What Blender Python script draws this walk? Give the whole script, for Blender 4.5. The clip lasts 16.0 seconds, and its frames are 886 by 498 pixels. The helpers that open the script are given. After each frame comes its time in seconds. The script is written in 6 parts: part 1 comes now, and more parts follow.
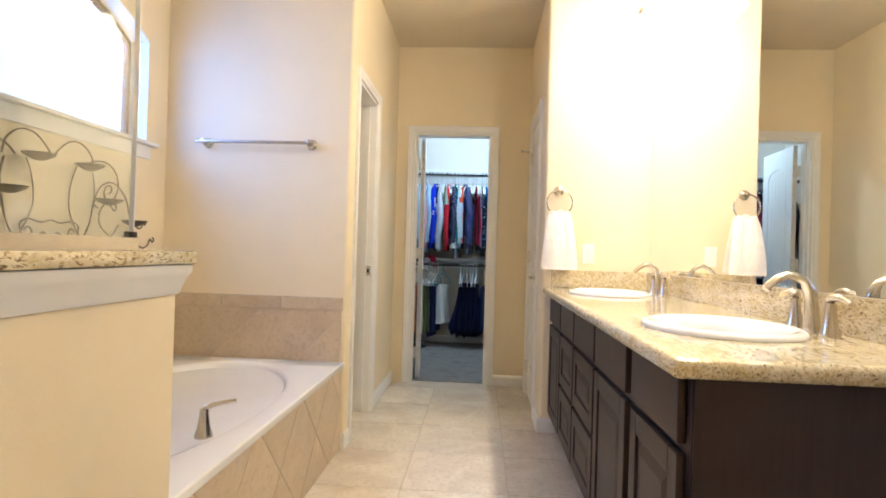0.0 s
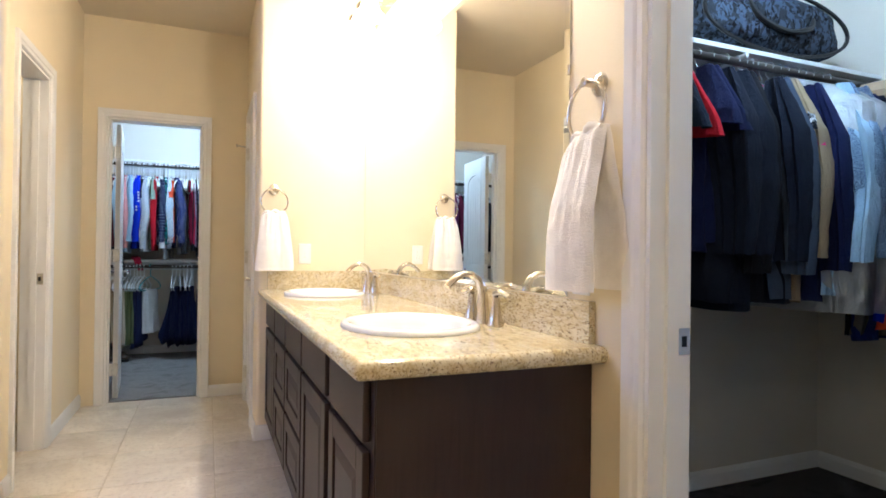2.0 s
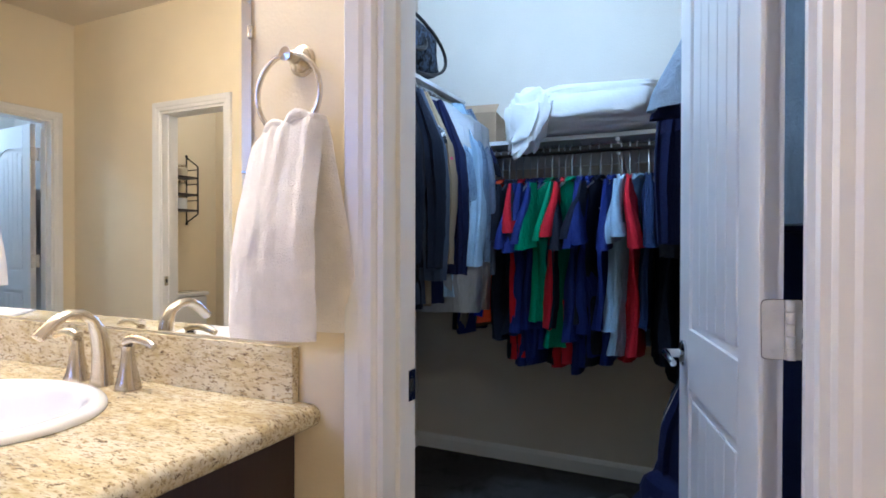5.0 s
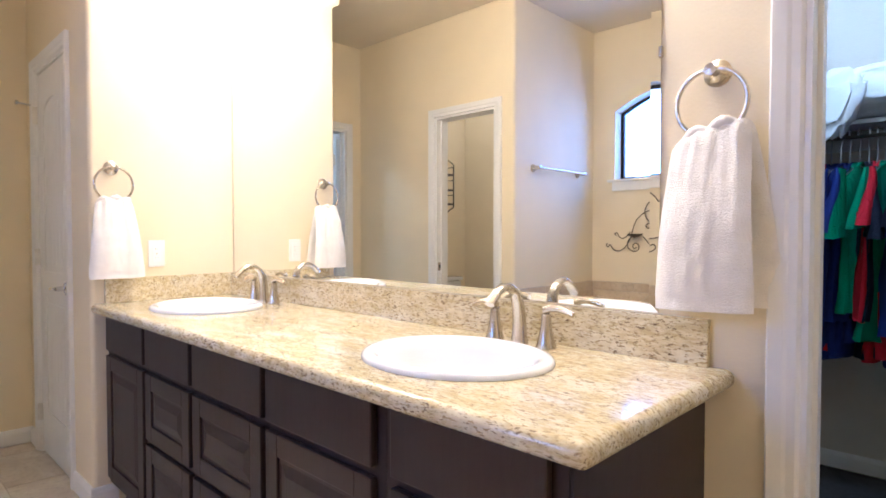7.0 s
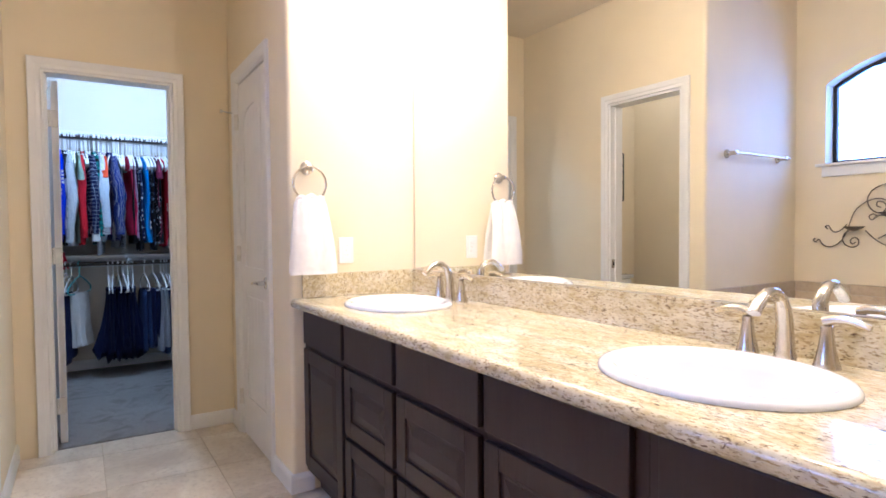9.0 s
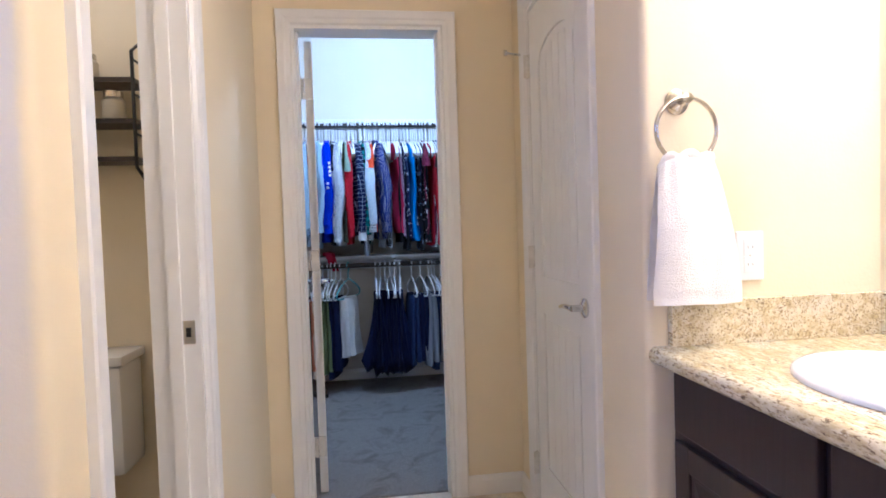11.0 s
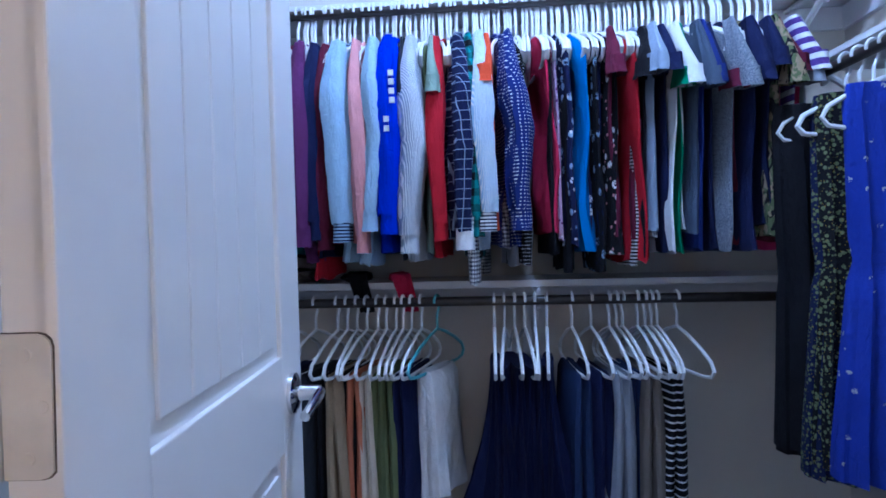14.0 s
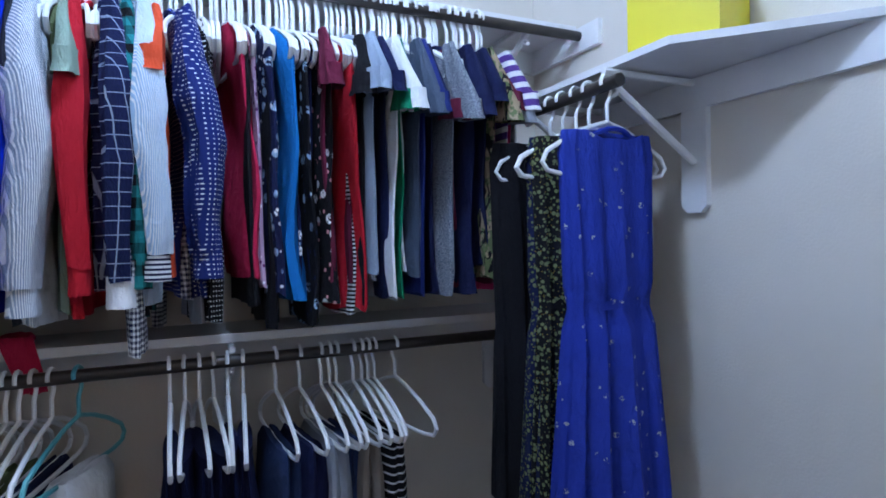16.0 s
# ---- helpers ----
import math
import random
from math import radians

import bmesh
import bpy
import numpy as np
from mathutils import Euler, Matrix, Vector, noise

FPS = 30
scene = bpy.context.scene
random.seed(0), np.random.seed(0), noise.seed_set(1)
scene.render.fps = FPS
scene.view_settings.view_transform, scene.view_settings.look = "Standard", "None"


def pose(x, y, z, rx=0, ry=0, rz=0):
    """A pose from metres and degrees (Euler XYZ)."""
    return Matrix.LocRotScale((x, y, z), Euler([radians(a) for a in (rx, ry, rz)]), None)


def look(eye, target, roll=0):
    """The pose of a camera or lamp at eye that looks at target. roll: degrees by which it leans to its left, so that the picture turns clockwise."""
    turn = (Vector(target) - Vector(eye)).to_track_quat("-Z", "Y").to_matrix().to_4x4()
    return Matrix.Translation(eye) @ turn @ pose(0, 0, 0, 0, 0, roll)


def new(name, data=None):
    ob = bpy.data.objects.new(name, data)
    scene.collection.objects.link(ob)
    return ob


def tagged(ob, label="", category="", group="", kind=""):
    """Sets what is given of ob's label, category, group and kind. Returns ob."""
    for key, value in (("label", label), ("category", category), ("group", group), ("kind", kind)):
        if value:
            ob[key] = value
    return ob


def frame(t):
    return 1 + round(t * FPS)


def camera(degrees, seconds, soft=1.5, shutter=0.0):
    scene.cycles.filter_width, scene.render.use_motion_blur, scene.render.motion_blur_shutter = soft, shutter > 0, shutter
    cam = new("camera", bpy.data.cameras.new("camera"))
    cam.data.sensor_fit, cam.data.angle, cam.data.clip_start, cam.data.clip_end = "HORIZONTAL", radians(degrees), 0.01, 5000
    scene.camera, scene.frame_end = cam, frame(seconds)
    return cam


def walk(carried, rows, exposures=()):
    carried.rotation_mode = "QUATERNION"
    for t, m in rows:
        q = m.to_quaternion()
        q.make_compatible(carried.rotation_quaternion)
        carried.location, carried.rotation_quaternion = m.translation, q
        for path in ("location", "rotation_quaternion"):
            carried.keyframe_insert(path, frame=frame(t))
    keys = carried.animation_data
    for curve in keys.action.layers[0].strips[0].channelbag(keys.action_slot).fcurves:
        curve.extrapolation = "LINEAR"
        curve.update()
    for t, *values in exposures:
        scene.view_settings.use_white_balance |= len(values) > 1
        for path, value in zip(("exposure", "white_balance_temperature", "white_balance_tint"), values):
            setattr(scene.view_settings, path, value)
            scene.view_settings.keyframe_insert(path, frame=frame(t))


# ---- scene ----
cam = camera(75.5, 16.0, soft=1.7)
PATH = [
    (0, (-0.129, 0.256, 1.071), (-0.26, 2.251, 1.08), 1.7),
    (0.5, (-0.207, 0.318, 1.069), (-0.085, 2.314, 1.083), 1.6),
    (1, (-0.176, 0.308, 1.068), (0.162, 2.28, 1.082), 1.2),
    (1.5, (-0.151, 0.278, 1.078), (0.416, 2.196, 1.094), 1.0),
    (2, (-0.025, 0.268, 1.1), (0.738, 2.117, 1.113), 0.7),
    (2.5, (0.12, 0.297, 1.103), (0.978, 2.103, 1.11), 0.5),
    (3, (0.251, 0.342, 1.11), (1.211, 2.097, 1.113), 0.5),
    (3.5, (0.296, 0.457, 1.12), (1.487, 2.064, 1.119), 0.5),
    (3.7, (0.295, 0.504, 1.132), (1.587, 2.03, 1.13), 0.5),
    (4.7, (0.085, 0.675, 1.165), (1.9, 1.515, 1.15), 0.2),
    (5.8, (-0.174, 0.871, 1.209), (1.523, 1.928, 1.168), -0.2),
    (6, (-0.227, 0.899, 1.188), (1.434, 2.012, 1.145), -0.1),
    (6.5, (-0.359, 0.955, 1.183), (1.172, 2.241, 1.135), -0.0),
    (7, (-0.454, 0.997, 1.172), (0.986, 2.384, 1.12), -0.0),
    (7.5, (-0.506, 1.049, 1.179), (0.866, 2.503, 1.121), -0.1),
    (8, (-0.518, 1.096, 1.185), (0.763, 2.63, 1.122), -0.2),
    (8.5, (-0.521, 1.145, 1.169), (0.663, 2.756, 1.109), -0.5),
    (9, (-0.526, 1.249, 1.174), (0.542, 2.938, 1.108), -0.5),
    (9.5, (-0.494, 1.429, 1.191), (0.383, 3.225, 1.115), -0.8),
    (10, (-0.448, 1.688, 1.205), (0.206, 3.576, 1.12), -1.2),
    (10.2, (-0.444, 1.825, 1.204), (0.131, 3.738, 1.119), -1.4),
    (12.3, (-0.315, 3.581, 1.121), (-0.391, 5.578, 1.065), -1.7),
    (12.5, (-0.306, 3.742, 1.134), (-0.404, 5.739, 1.078), -1.7),
    (13, (-0.315, 4.101, 1.133), (-0.48, 6.093, 1.077), -1.7),
    (13.5, (-0.34, 4.427, 1.135), (-0.528, 6.418, 1.086), -1.6),
    (14, (-0.346, 4.709, 1.147), (-0.518, 6.701, 1.109), -1.5),
    (14.5, (-0.352, 4.904, 1.154), (-0.33, 6.904, 1.122), -1.0),
    (15, (-0.336, 5.005, 1.192), (0.082, 6.96, 1.145), -0.8),
    (15.5, (-0.347, 5.034, 1.228), (0.419, 6.881, 1.188), -0.9),
    (16, (-0.315, 5.068, 1.238), (0.523, 6.884, 1.207), -1.1),
]
EXPOSURES = [(0.0, 0.47, 6400, 7), (2.0, 0.43, 6050, 9), (3.5, 0.34, 5700, 11), (6.0, 0.35, 5650, 13), (9.0, 0.43, 5600, 16), (10.0, 0.43, 5450, 17), (12.5, 0.62, 5450, 20), (13.0, 0.62, 5300, 24), (13.5, 0.50, 5200, 25), (14.0, 0.42, 5150, 24), (14.5, 0.42, 5100, 24), (15.0, 0.40, 5250, 22), (15.5, 0.38, 5600, 22), (16.0, 0.37, 5950, 22)]
walk(cam, [(t, look(eye, target, roll)) for t, eye, target, roll in PATH], EXPOSURES)

# ---- light ----
world = bpy.data.worlds.new("sky")
scene.world = world
world.use_nodes = True
wn = world.node_tree.nodes
sky = wn.new("ShaderNodeTexSky")
sky.sky_type, sky.sun_disc = "NISHITA", False
sky.sun_elevation, sky.sun_rotation = radians(48), radians(60)
wn["Background"].inputs["Strength"].default_value = 0.15
world.node_tree.links.new(sky.outputs[0], wn["Background"].inputs["Color"])


def lamp(name, kind, energy, colour, m, size=0.1, size_y=None):
    data = bpy.data.lights.new(name, kind)
    data.energy, data.color = energy, colour
    if kind == "AREA":
        data.shape = "RECTANGLE"
        data.size, data.size_y = size, size_y or size
    else:
        data.shadow_soft_size = size
    ob = new(name, data)
    ob.matrix_world = m
    return ob


WARM = (1.0, 0.87, 0.70)
COOL = (0.52, 0.74, 1.0)
SHADE_Y_FAR = (3.08, 3.26, 3.44)
SHADE_Y_NEAR = (1.72, 1.93, 2.14)
for sy in SHADE_Y_FAR + SHADE_Y_NEAR:
    lamp("vanity_bulb", "POINT", 6.0, WARM, pose(0.72, sy, 2.25), 0.035)
    cone = lamp("vanity_cone", "SPOT", 12.0, WARM, pose(0.745, sy, 2.262), 0.02)
    cone.data.spot_size, cone.data.spot_blend = radians(66), 0.10
# daylight through the arched window over the tub
lamp("window_daylight", "AREA", 16, (0.14, 0.34, 1.0), look((-2.03, 2.55, 1.90), (-0.9, 2.60, 1.55)), 1.04, 0.58)
# closet ceiling lights
lamp("closet_bulb", "POINT", 42, COOL, pose(-0.20, 5.88, 2.57), 0.08)
lamp("closet_bulb", "POINT", 38, COOL, pose(1.77, 1.50, 2.57), 0.08)
# unseen lamp without a fixture, added to brighten the floor and left side
lamp("hall_fill", "POINT", 9, WARM, pose(-0.3, 0.0, 2.55), 0.09)
# added lamp of no known source, lightens the toilet room and hall floor
lamp("toilet_fill", "POINT", 6, (0.90, 0.93, 1.0), pose(-1.35, 3.95, 2.55), 0.09)


# ---- materials ----
def material(name, base, rough=0.6, metal=0.0, vary=0.06, scale=6.0, bump=0.0, bump_scale=200.0, spec=0.5, coat=0.0):
    m = bpy.data.materials.new(name)
    m.use_nodes = True
    n, l = m.node_tree.nodes, m.node_tree.links
    b = n["Principled BSDF"]
    b.inputs["Roughness"].default_value = rough
    b.inputs["Metallic"].default_value = metal
    b.inputs["Specular IOR Level"].default_value = spec
    b.inputs["Coat Weight"].default_value = coat
    b.inputs["Coat Roughness"].default_value = 0.08
    b.inputs["Base Color"].default_value = (*base, 1)
    tc = n.new("ShaderNodeTexCoord")
    if vary:
        noi = n.new("ShaderNodeTexNoise")
        noi.inputs["Scale"].default_value, noi.inputs["Detail"].default_value = scale, 4
        l.new(tc.outputs["Object"], noi.inputs["Vector"])
        ramp = n.new("ShaderNodeMapRange")
        ramp.inputs["From Min"].default_value, ramp.inputs["From Max"].default_value = 0.3, 0.7
        ramp.inputs["To Min"].default_value, ramp.inputs["To Max"].default_value = 1 - vary, 1 + vary
        l.new(noi.outputs["Fac"], ramp.inputs["Value"])
        mul = n.new("ShaderNodeVectorMath")
        mul.operation = "SCALE"
        mul.inputs[0].default_value = base
        l.new(ramp.outputs[0], mul.inputs["Scale"])
        l.new(mul.outputs[0], b.inputs["Base Color"])
        r2 = n.new("ShaderNodeMapRange")
        r2.inputs["To Min"].default_value, r2.inputs["To Max"].default_value = max(0.02, rough - 0.06), min(1, rough + 0.06)
        l.new(noi.outputs["Fac"], r2.inputs["Value"])
        l.new(r2.outputs[0], b.inputs["Roughness"])
    if bump:
        fine = n.new("ShaderNodeTexNoise")
        fine.inputs["Scale"].default_value, fine.inputs["Detail"].default_value = bump_scale, 3
        l.new(tc.outputs["Object"], fine.inputs["Vector"])
        bm_ = n.new("ShaderNodeBump")
        bm_.inputs["Strength"].default_value, bm_.inputs["Distance"].default_value = bump, 0.004
        l.new(fine.outputs["Fac"], bm_.inputs["Height"])
        l.new(bm_.outputs[0], b.inputs["Normal"])
    return m


def mixed(nt, fac, a, b):
    """A colour mix; fac, a and b are sockets or colours."""
    mix = nt.nodes.new("ShaderNodeMix")
    mix.data_type = "RGBA"
    for socket, value in ((mix.inputs[0], fac), (mix.inputs[6], a), (mix.inputs[7], b)):
        if isinstance(value, tuple):
            socket.default_value = (*value, 1)
        elif isinstance(value, (int, float)):
            socket.default_value = value
        else:
            nt.links.new(value, socket)
    return mix.outputs[2]


def steps(nt, value, lo, hi):
    """0 below lo, 1 above hi."""
    r = nt.nodes.new("ShaderNodeMapRange")
    r.inputs["From Min"].default_value, r.inputs["From Max"].default_value = lo, hi
    nt.links.new(value, r.inputs["Value"])
    return r.outputs[0]


def mapped(nt, scale=(1, 1, 1), rot=(0, 0, 0), kind="Object"):
    tc = nt.nodes.new("ShaderNodeTexCoord")
    mp = nt.nodes.new("ShaderNodeMapping")
    mp.inputs["Scale"].default_value = scale
    mp.inputs["Rotation"].default_value = [radians(a) for a in rot]
    nt.links.new(tc.outputs[kind], mp.inputs["Vector"])
    return mp.outputs[0]


def noise_of(nt, vec, scale, detail=4, rough=0.5, distort=0.0):
    t = nt.nodes.new("ShaderNodeTexNoise")
    t.inputs["Scale"].default_value, t.inputs["Detail"].default_value = scale, detail
    t.inputs["Roughness"].default_value, t.inputs["Distortion"].default_value = rough, distort
    nt.links.new(vec, t.inputs["Vector"])
    return t.outputs["Fac"]


PAINT = material("wall_paint", (0.83, 0.72, 0.525), 0.62, vary=0.025, scale=3, bump=0.15, bump_scale=140)
CLOSET_PAINT = material("closet_wall_paint", (0.70, 0.65, 0.58), 0.65, vary=0.03, scale=3, bump=0.25, bump_scale=140)
CEILING_PAINT = material("ceiling_paint", (0.74, 0.65, 0.50), 0.8, vary=0.03, scale=3, bump=0.4, bump_scale=90)
WHITE = material("white_trim_paint", (0.84, 0.83, 0.82), 0.32, vary=0.02, scale=9, bump=0.05, bump_scale=60)
SHELF_WHITE = material("white_shelf_paint", (0.78, 0.78, 0.79), 0.4, vary=0.03, scale=12, bump=0.06, bump_scale=80)
PORCELAIN = material("white_porcelain", (0.86, 0.86, 0.87), 0.08, vary=0.01, scale=3, coat=0.4)
ACRYLIC = material("white_acrylic", (0.84, 0.84, 0.83), 0.16, vary=0.015, scale=4)
NICKEL = material("brushed_nickel", (0.62, 0.57, 0.50), 0.24, 1.0, vary=0.05, scale=40)
CHROME = material("chrome", (0.72, 0.72, 0.73), 0.10, 1.0, vary=0.03, scale=20)
BRONZE = material("dark_bronze", (0.022, 0.018, 0.016), 0.45, 0.4, vary=0.2, scale=20)
IRON = material("wrought_iron", (0.12, 0.095, 0.072), 0.5, 0.5, vary=0.25, scale=40, bump=0.2, bump_scale=120)
BLACK = material("black_metal", (0.012, 0.012, 0.013), 0.45, 0.2, vary=0.1)
ROD = material("dark_wood_rod", (0.035, 0.027, 0.024), 0.35, vary=0.25, scale=30)
TERRY = material("white_terry_cloth", (0.92, 0.87, 0.82), 0.95, vary=0.04, scale=25, bump=0.9, bump_scale=330, spec=0.1)
PLASTIC_WHITE = material("white_plastic", (0.82, 0.83, 0.84), 0.3, vary=0.02)
PLASTIC_TEAL = material("teal_plastic", (0.10, 0.42, 0.48), 0.3, vary=0.05)
WIRE = material("hanger_wire", (0.55, 0.57, 0.6), 0.35, 0.9, vary=0.05)
GROUT = material("grout", (0.60, 0.51, 0.40), 0.9, vary=0.1, scale=30, bump=0.3)
CARDBOARD = material("cardboard", (0.36, 0.25, 0.16), 0.85, vary=0.08, scale=12, bump=0.15, bump_scale=90)
YELLOW = material("yellow_card", (0.72, 0.62, 0.015), 0.42, vary=0.03, scale=6)
LINEN = material("white_pillow_cotton", (0.78, 0.80, 0.83), 0.9, vary=0.04, scale=10, bump=0.4, bump_scale=60, spec=0.15)
LEATHER = material("dark_shoe_leather", (0.02, 0.018, 0.018), 0.5, vary=0.2, scale=20, bump=0.2, bump_scale=60)
BROWN_SHOE = material("brown_shoe_leather", (0.07, 0.04, 0.025), 0.5, vary=0.2, scale=20, bump=0.2, bump_scale=60)


def wood():
    m = material("espresso_wood", (0.05, 0.032, 0.027), 0.42, vary=0, spec=0.35)
    nt = m.node_tree
    grain = noise_of(nt, mapped(nt, (14, 14, 1.1)), 5, 6, 0.6, 0.8)
    big = noise_of(nt, mapped(nt, (1, 1, 1)), 4, 3)
    c = mixed(nt, steps(nt, grain, 0.3, 0.7), (0.027, 0.015, 0.014), (0.040, 0.023, 0.021))
    c = mixed(nt, steps(nt, big, 0.4, 0.75), c, (0.042, 0.029, 0.027))
    nt.links.new(c, nt.nodes["Principled BSDF"].inputs["Base Color"])
    b = nt.nodes.new("ShaderNodeBump")
    b.inputs["Strength"].default_value, b.inputs["Distance"].default_value = 0.12, 0.002
    nt.links.new(grain, b.inputs["Height"])
    nt.links.new(b.outputs[0], nt.nodes["Principled BSDF"].inputs["Normal"])
    return m


def granite():
    m = material("speckled_granite", (0.6, 0.5, 0.36), 0.10, vary=0, coat=0.3)
    nt = m.node_tree
    vec = mapped(nt, (1.0, 0.34, 1.0), (0, 0, 14))
    big = noise_of(nt, vec, 13, 4, 0.6)
    mid = noise_of(nt, vec, 60, 5, 0.65, 0.4)
    fleck = noise_of(nt, vec, 185, 3, 0.6)
    dark = noise_of(nt, vec, 180, 4, 0.62, 0.6)
    clump = noise_of(nt, vec, 24, 3, 0.6)
    c = mixed(nt, steps(nt, mid, 0.38, 0.62), (0.76, 0.68, 0.48), (0.56, 0.45, 0.25))
    c = mixed(nt, steps(nt, big, 0.48, 0.72), c, (0.78, 0.73, 0.60))
    c = mixed(nt, steps(nt, fleck, 0.54, 0.64), c, (0.40, 0.30, 0.16))
    near = nt.nodes.new("ShaderNodeMath")
    near.operation = "MULTIPLY_ADD"
    near.inputs[1].default_value, near.inputs[2].default_value = 0.22, -0.11
    nt.links.new(clump, near.inputs[0])
    both = nt.nodes.new("ShaderNodeMath")
    nt.links.new(dark, both.inputs[0])
    nt.links.new(near.outputs[0], both.inputs[1])
    c = mixed(nt, steps(nt, both.outputs[0], 0.578, 0.632), c, (0.24, 0.17, 0.10))
    c = mixed(nt, steps(nt, both.outputs[0], 0.662, 0.71), c, (0.09, 0.065, 0.045))
    nt.links.new(c, nt.nodes["Principled BSDF"].inputs["Base Color"])
    return m


def tile_mat(name, a, b, rough, scale):
    """Stone-look ceramic with soft clouds; each tile has its own tone."""
    m = material(name, a, rough, vary=0)
    nt = m.node_tree
    info = nt.nodes.new("ShaderNodeObjectInfo")
    off = nt.nodes.new("ShaderNodeVectorMath")
    off.operation = "ADD"
    com = nt.nodes.new("ShaderNodeCombineXYZ")
    mulr = nt.nodes.new("ShaderNodeMath")
    mulr.operation = "MULTIPLY"
    mulr.inputs[1].default_value = 37.0
    nt.links.new(info.outputs["Random"], mulr.inputs[0])
    nt.links.new(mulr.outputs[0], com.inputs[0])
    nt.links.new(mapped(nt, (1, 0.7, 1)), off.inputs[0])
    nt.links.new(com.outputs[0], off.inputs[1])
    cloud = noise_of(nt, off.outputs[0], scale, 6, 0.62, 0.6)
    fine = noise_of(nt, off.outputs[0], scale * 9, 4, 0.6)
    c = mixed(nt, steps(nt, cloud, 0.32, 0.68), a, b)
    c = mixed(nt, steps(nt, fine, 0.5, 0.8), c, tuple(v * 0.86 for v in a))
    tone = nt.nodes.new("ShaderNodeMapRange")
    tone.inputs["To Min"].default_value, tone.inputs["To Max"].default_value = 0.92, 1.08
    nt.links.new(info.outputs["Random"], tone.inputs["Value"])
    sc = nt.nodes.new("ShaderNodeVectorMath")
    sc.operation = "SCALE"
    nt.links.new(c, sc.inputs[0])
    nt.links.new(tone.outputs[0], sc.inputs["Scale"])
    nt.links.new(sc.outputs[0], nt.nodes["Principled BSDF"].inputs["Base Color"])
    bp = nt.nodes.new("ShaderNodeBump")
    bp.inputs["Strength"].default_value, bp.inputs["Distance"].default_value = 0.15, 0.002
    nt.links.new(cloud, bp.inputs["Height"])
    nt.links.new(bp.outputs[0], nt.nodes["Principled BSDF"].inputs["Normal"])
    return m


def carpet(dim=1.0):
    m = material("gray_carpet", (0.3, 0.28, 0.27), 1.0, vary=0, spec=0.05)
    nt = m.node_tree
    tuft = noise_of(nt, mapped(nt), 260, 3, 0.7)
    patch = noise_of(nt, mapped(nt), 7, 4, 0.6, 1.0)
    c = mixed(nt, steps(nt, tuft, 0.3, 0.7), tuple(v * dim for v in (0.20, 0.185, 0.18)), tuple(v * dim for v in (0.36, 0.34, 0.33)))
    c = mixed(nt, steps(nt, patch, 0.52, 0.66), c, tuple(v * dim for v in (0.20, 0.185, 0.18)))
    nt.links.new(c, nt.nodes["Principled BSDF"].inputs["Base Color"])
    bp = nt.nodes.new("ShaderNodeBump")
    bp.inputs["Strength"].default_value, bp.inputs["Distance"].default_value = 1.0, 0.01
    nt.links.new(tuft, bp.inputs["Height"])
    nt.links.new(bp.outputs[0], nt.nodes["Principled BSDF"].inputs["Normal"])
    return m


def glass(name, rough=0.0, tint=(0.96, 0.98, 0.98), least=0.035, crease=0.0):
    m = bpy.data.materials.new(name)
    m.use_nodes = True
    nt = m.node_tree
    nt.nodes.clear()
    out = nt.nodes.new("ShaderNodeOutputMaterial")
    tr = nt.nodes.new("ShaderNodeBsdfTransparent")
    tr.inputs["Color"].default_value = (*tint, 1)
    gl = nt.nodes.new("ShaderNodeBsdfGlossy")
    gl.inputs["Roughness"].default_value = rough
    if crease:
        bp = nt.nodes.new("ShaderNodeBump")
        bp.inputs["Strength"].default_value, bp.inputs["Distance"].default_value = crease, 0.03
        nt.links.new(noise_of(nt, mapped(nt, (1, 1, 0.35)), 22, 4, 0.6, 1.2), bp.inputs["Height"])
        nt.links.new(bp.outputs[0], gl.inputs["Normal"])
    lw = nt.nodes.new("ShaderNodeLayerWeight")
    lw.inputs["Blend"].default_value = 0.5
    pw = nt.nodes.new("ShaderNodeMath")
    pw.operation, pw.inputs[1].default_value = "POWER", 4.0
    nt.links.new(lw.outputs["Facing"], pw.inputs[0])
    fr = nt.nodes.new("ShaderNodeMapRange")
    fr.inputs["To Min"].default_value, fr.inputs["To Max"].default_value = least, 0.7
    nt.links.new(pw.outputs[0], fr.inputs["Value"])
    mx = nt.nodes.new("ShaderNodeMixShader")
    nt.links.new(fr.outputs[0], mx.inputs[0])
    nt.links.new(tr.outputs[0], mx.inputs[1])
    nt.links.new(gl.outputs[0], mx.inputs[2])
    nt.links.new(mx.outputs[0], out.inputs["Surface"])
    return m


def mirror_mat():
    m = material("silvered_mirror", (0.90, 0.91, 0.89), 0.0, 1.0, vary=0)
    return m


def glow(name, colour, strength):
    m = material(name, (0.85, 0.85, 0.82), 0.3, vary=0)
    b = m.node_tree.nodes["Principled BSDF"]
    b.inputs["Emission Color"].default_value = (*colour, 1)
    b.inputs["Emission Strength"].default_value = strength
    return m


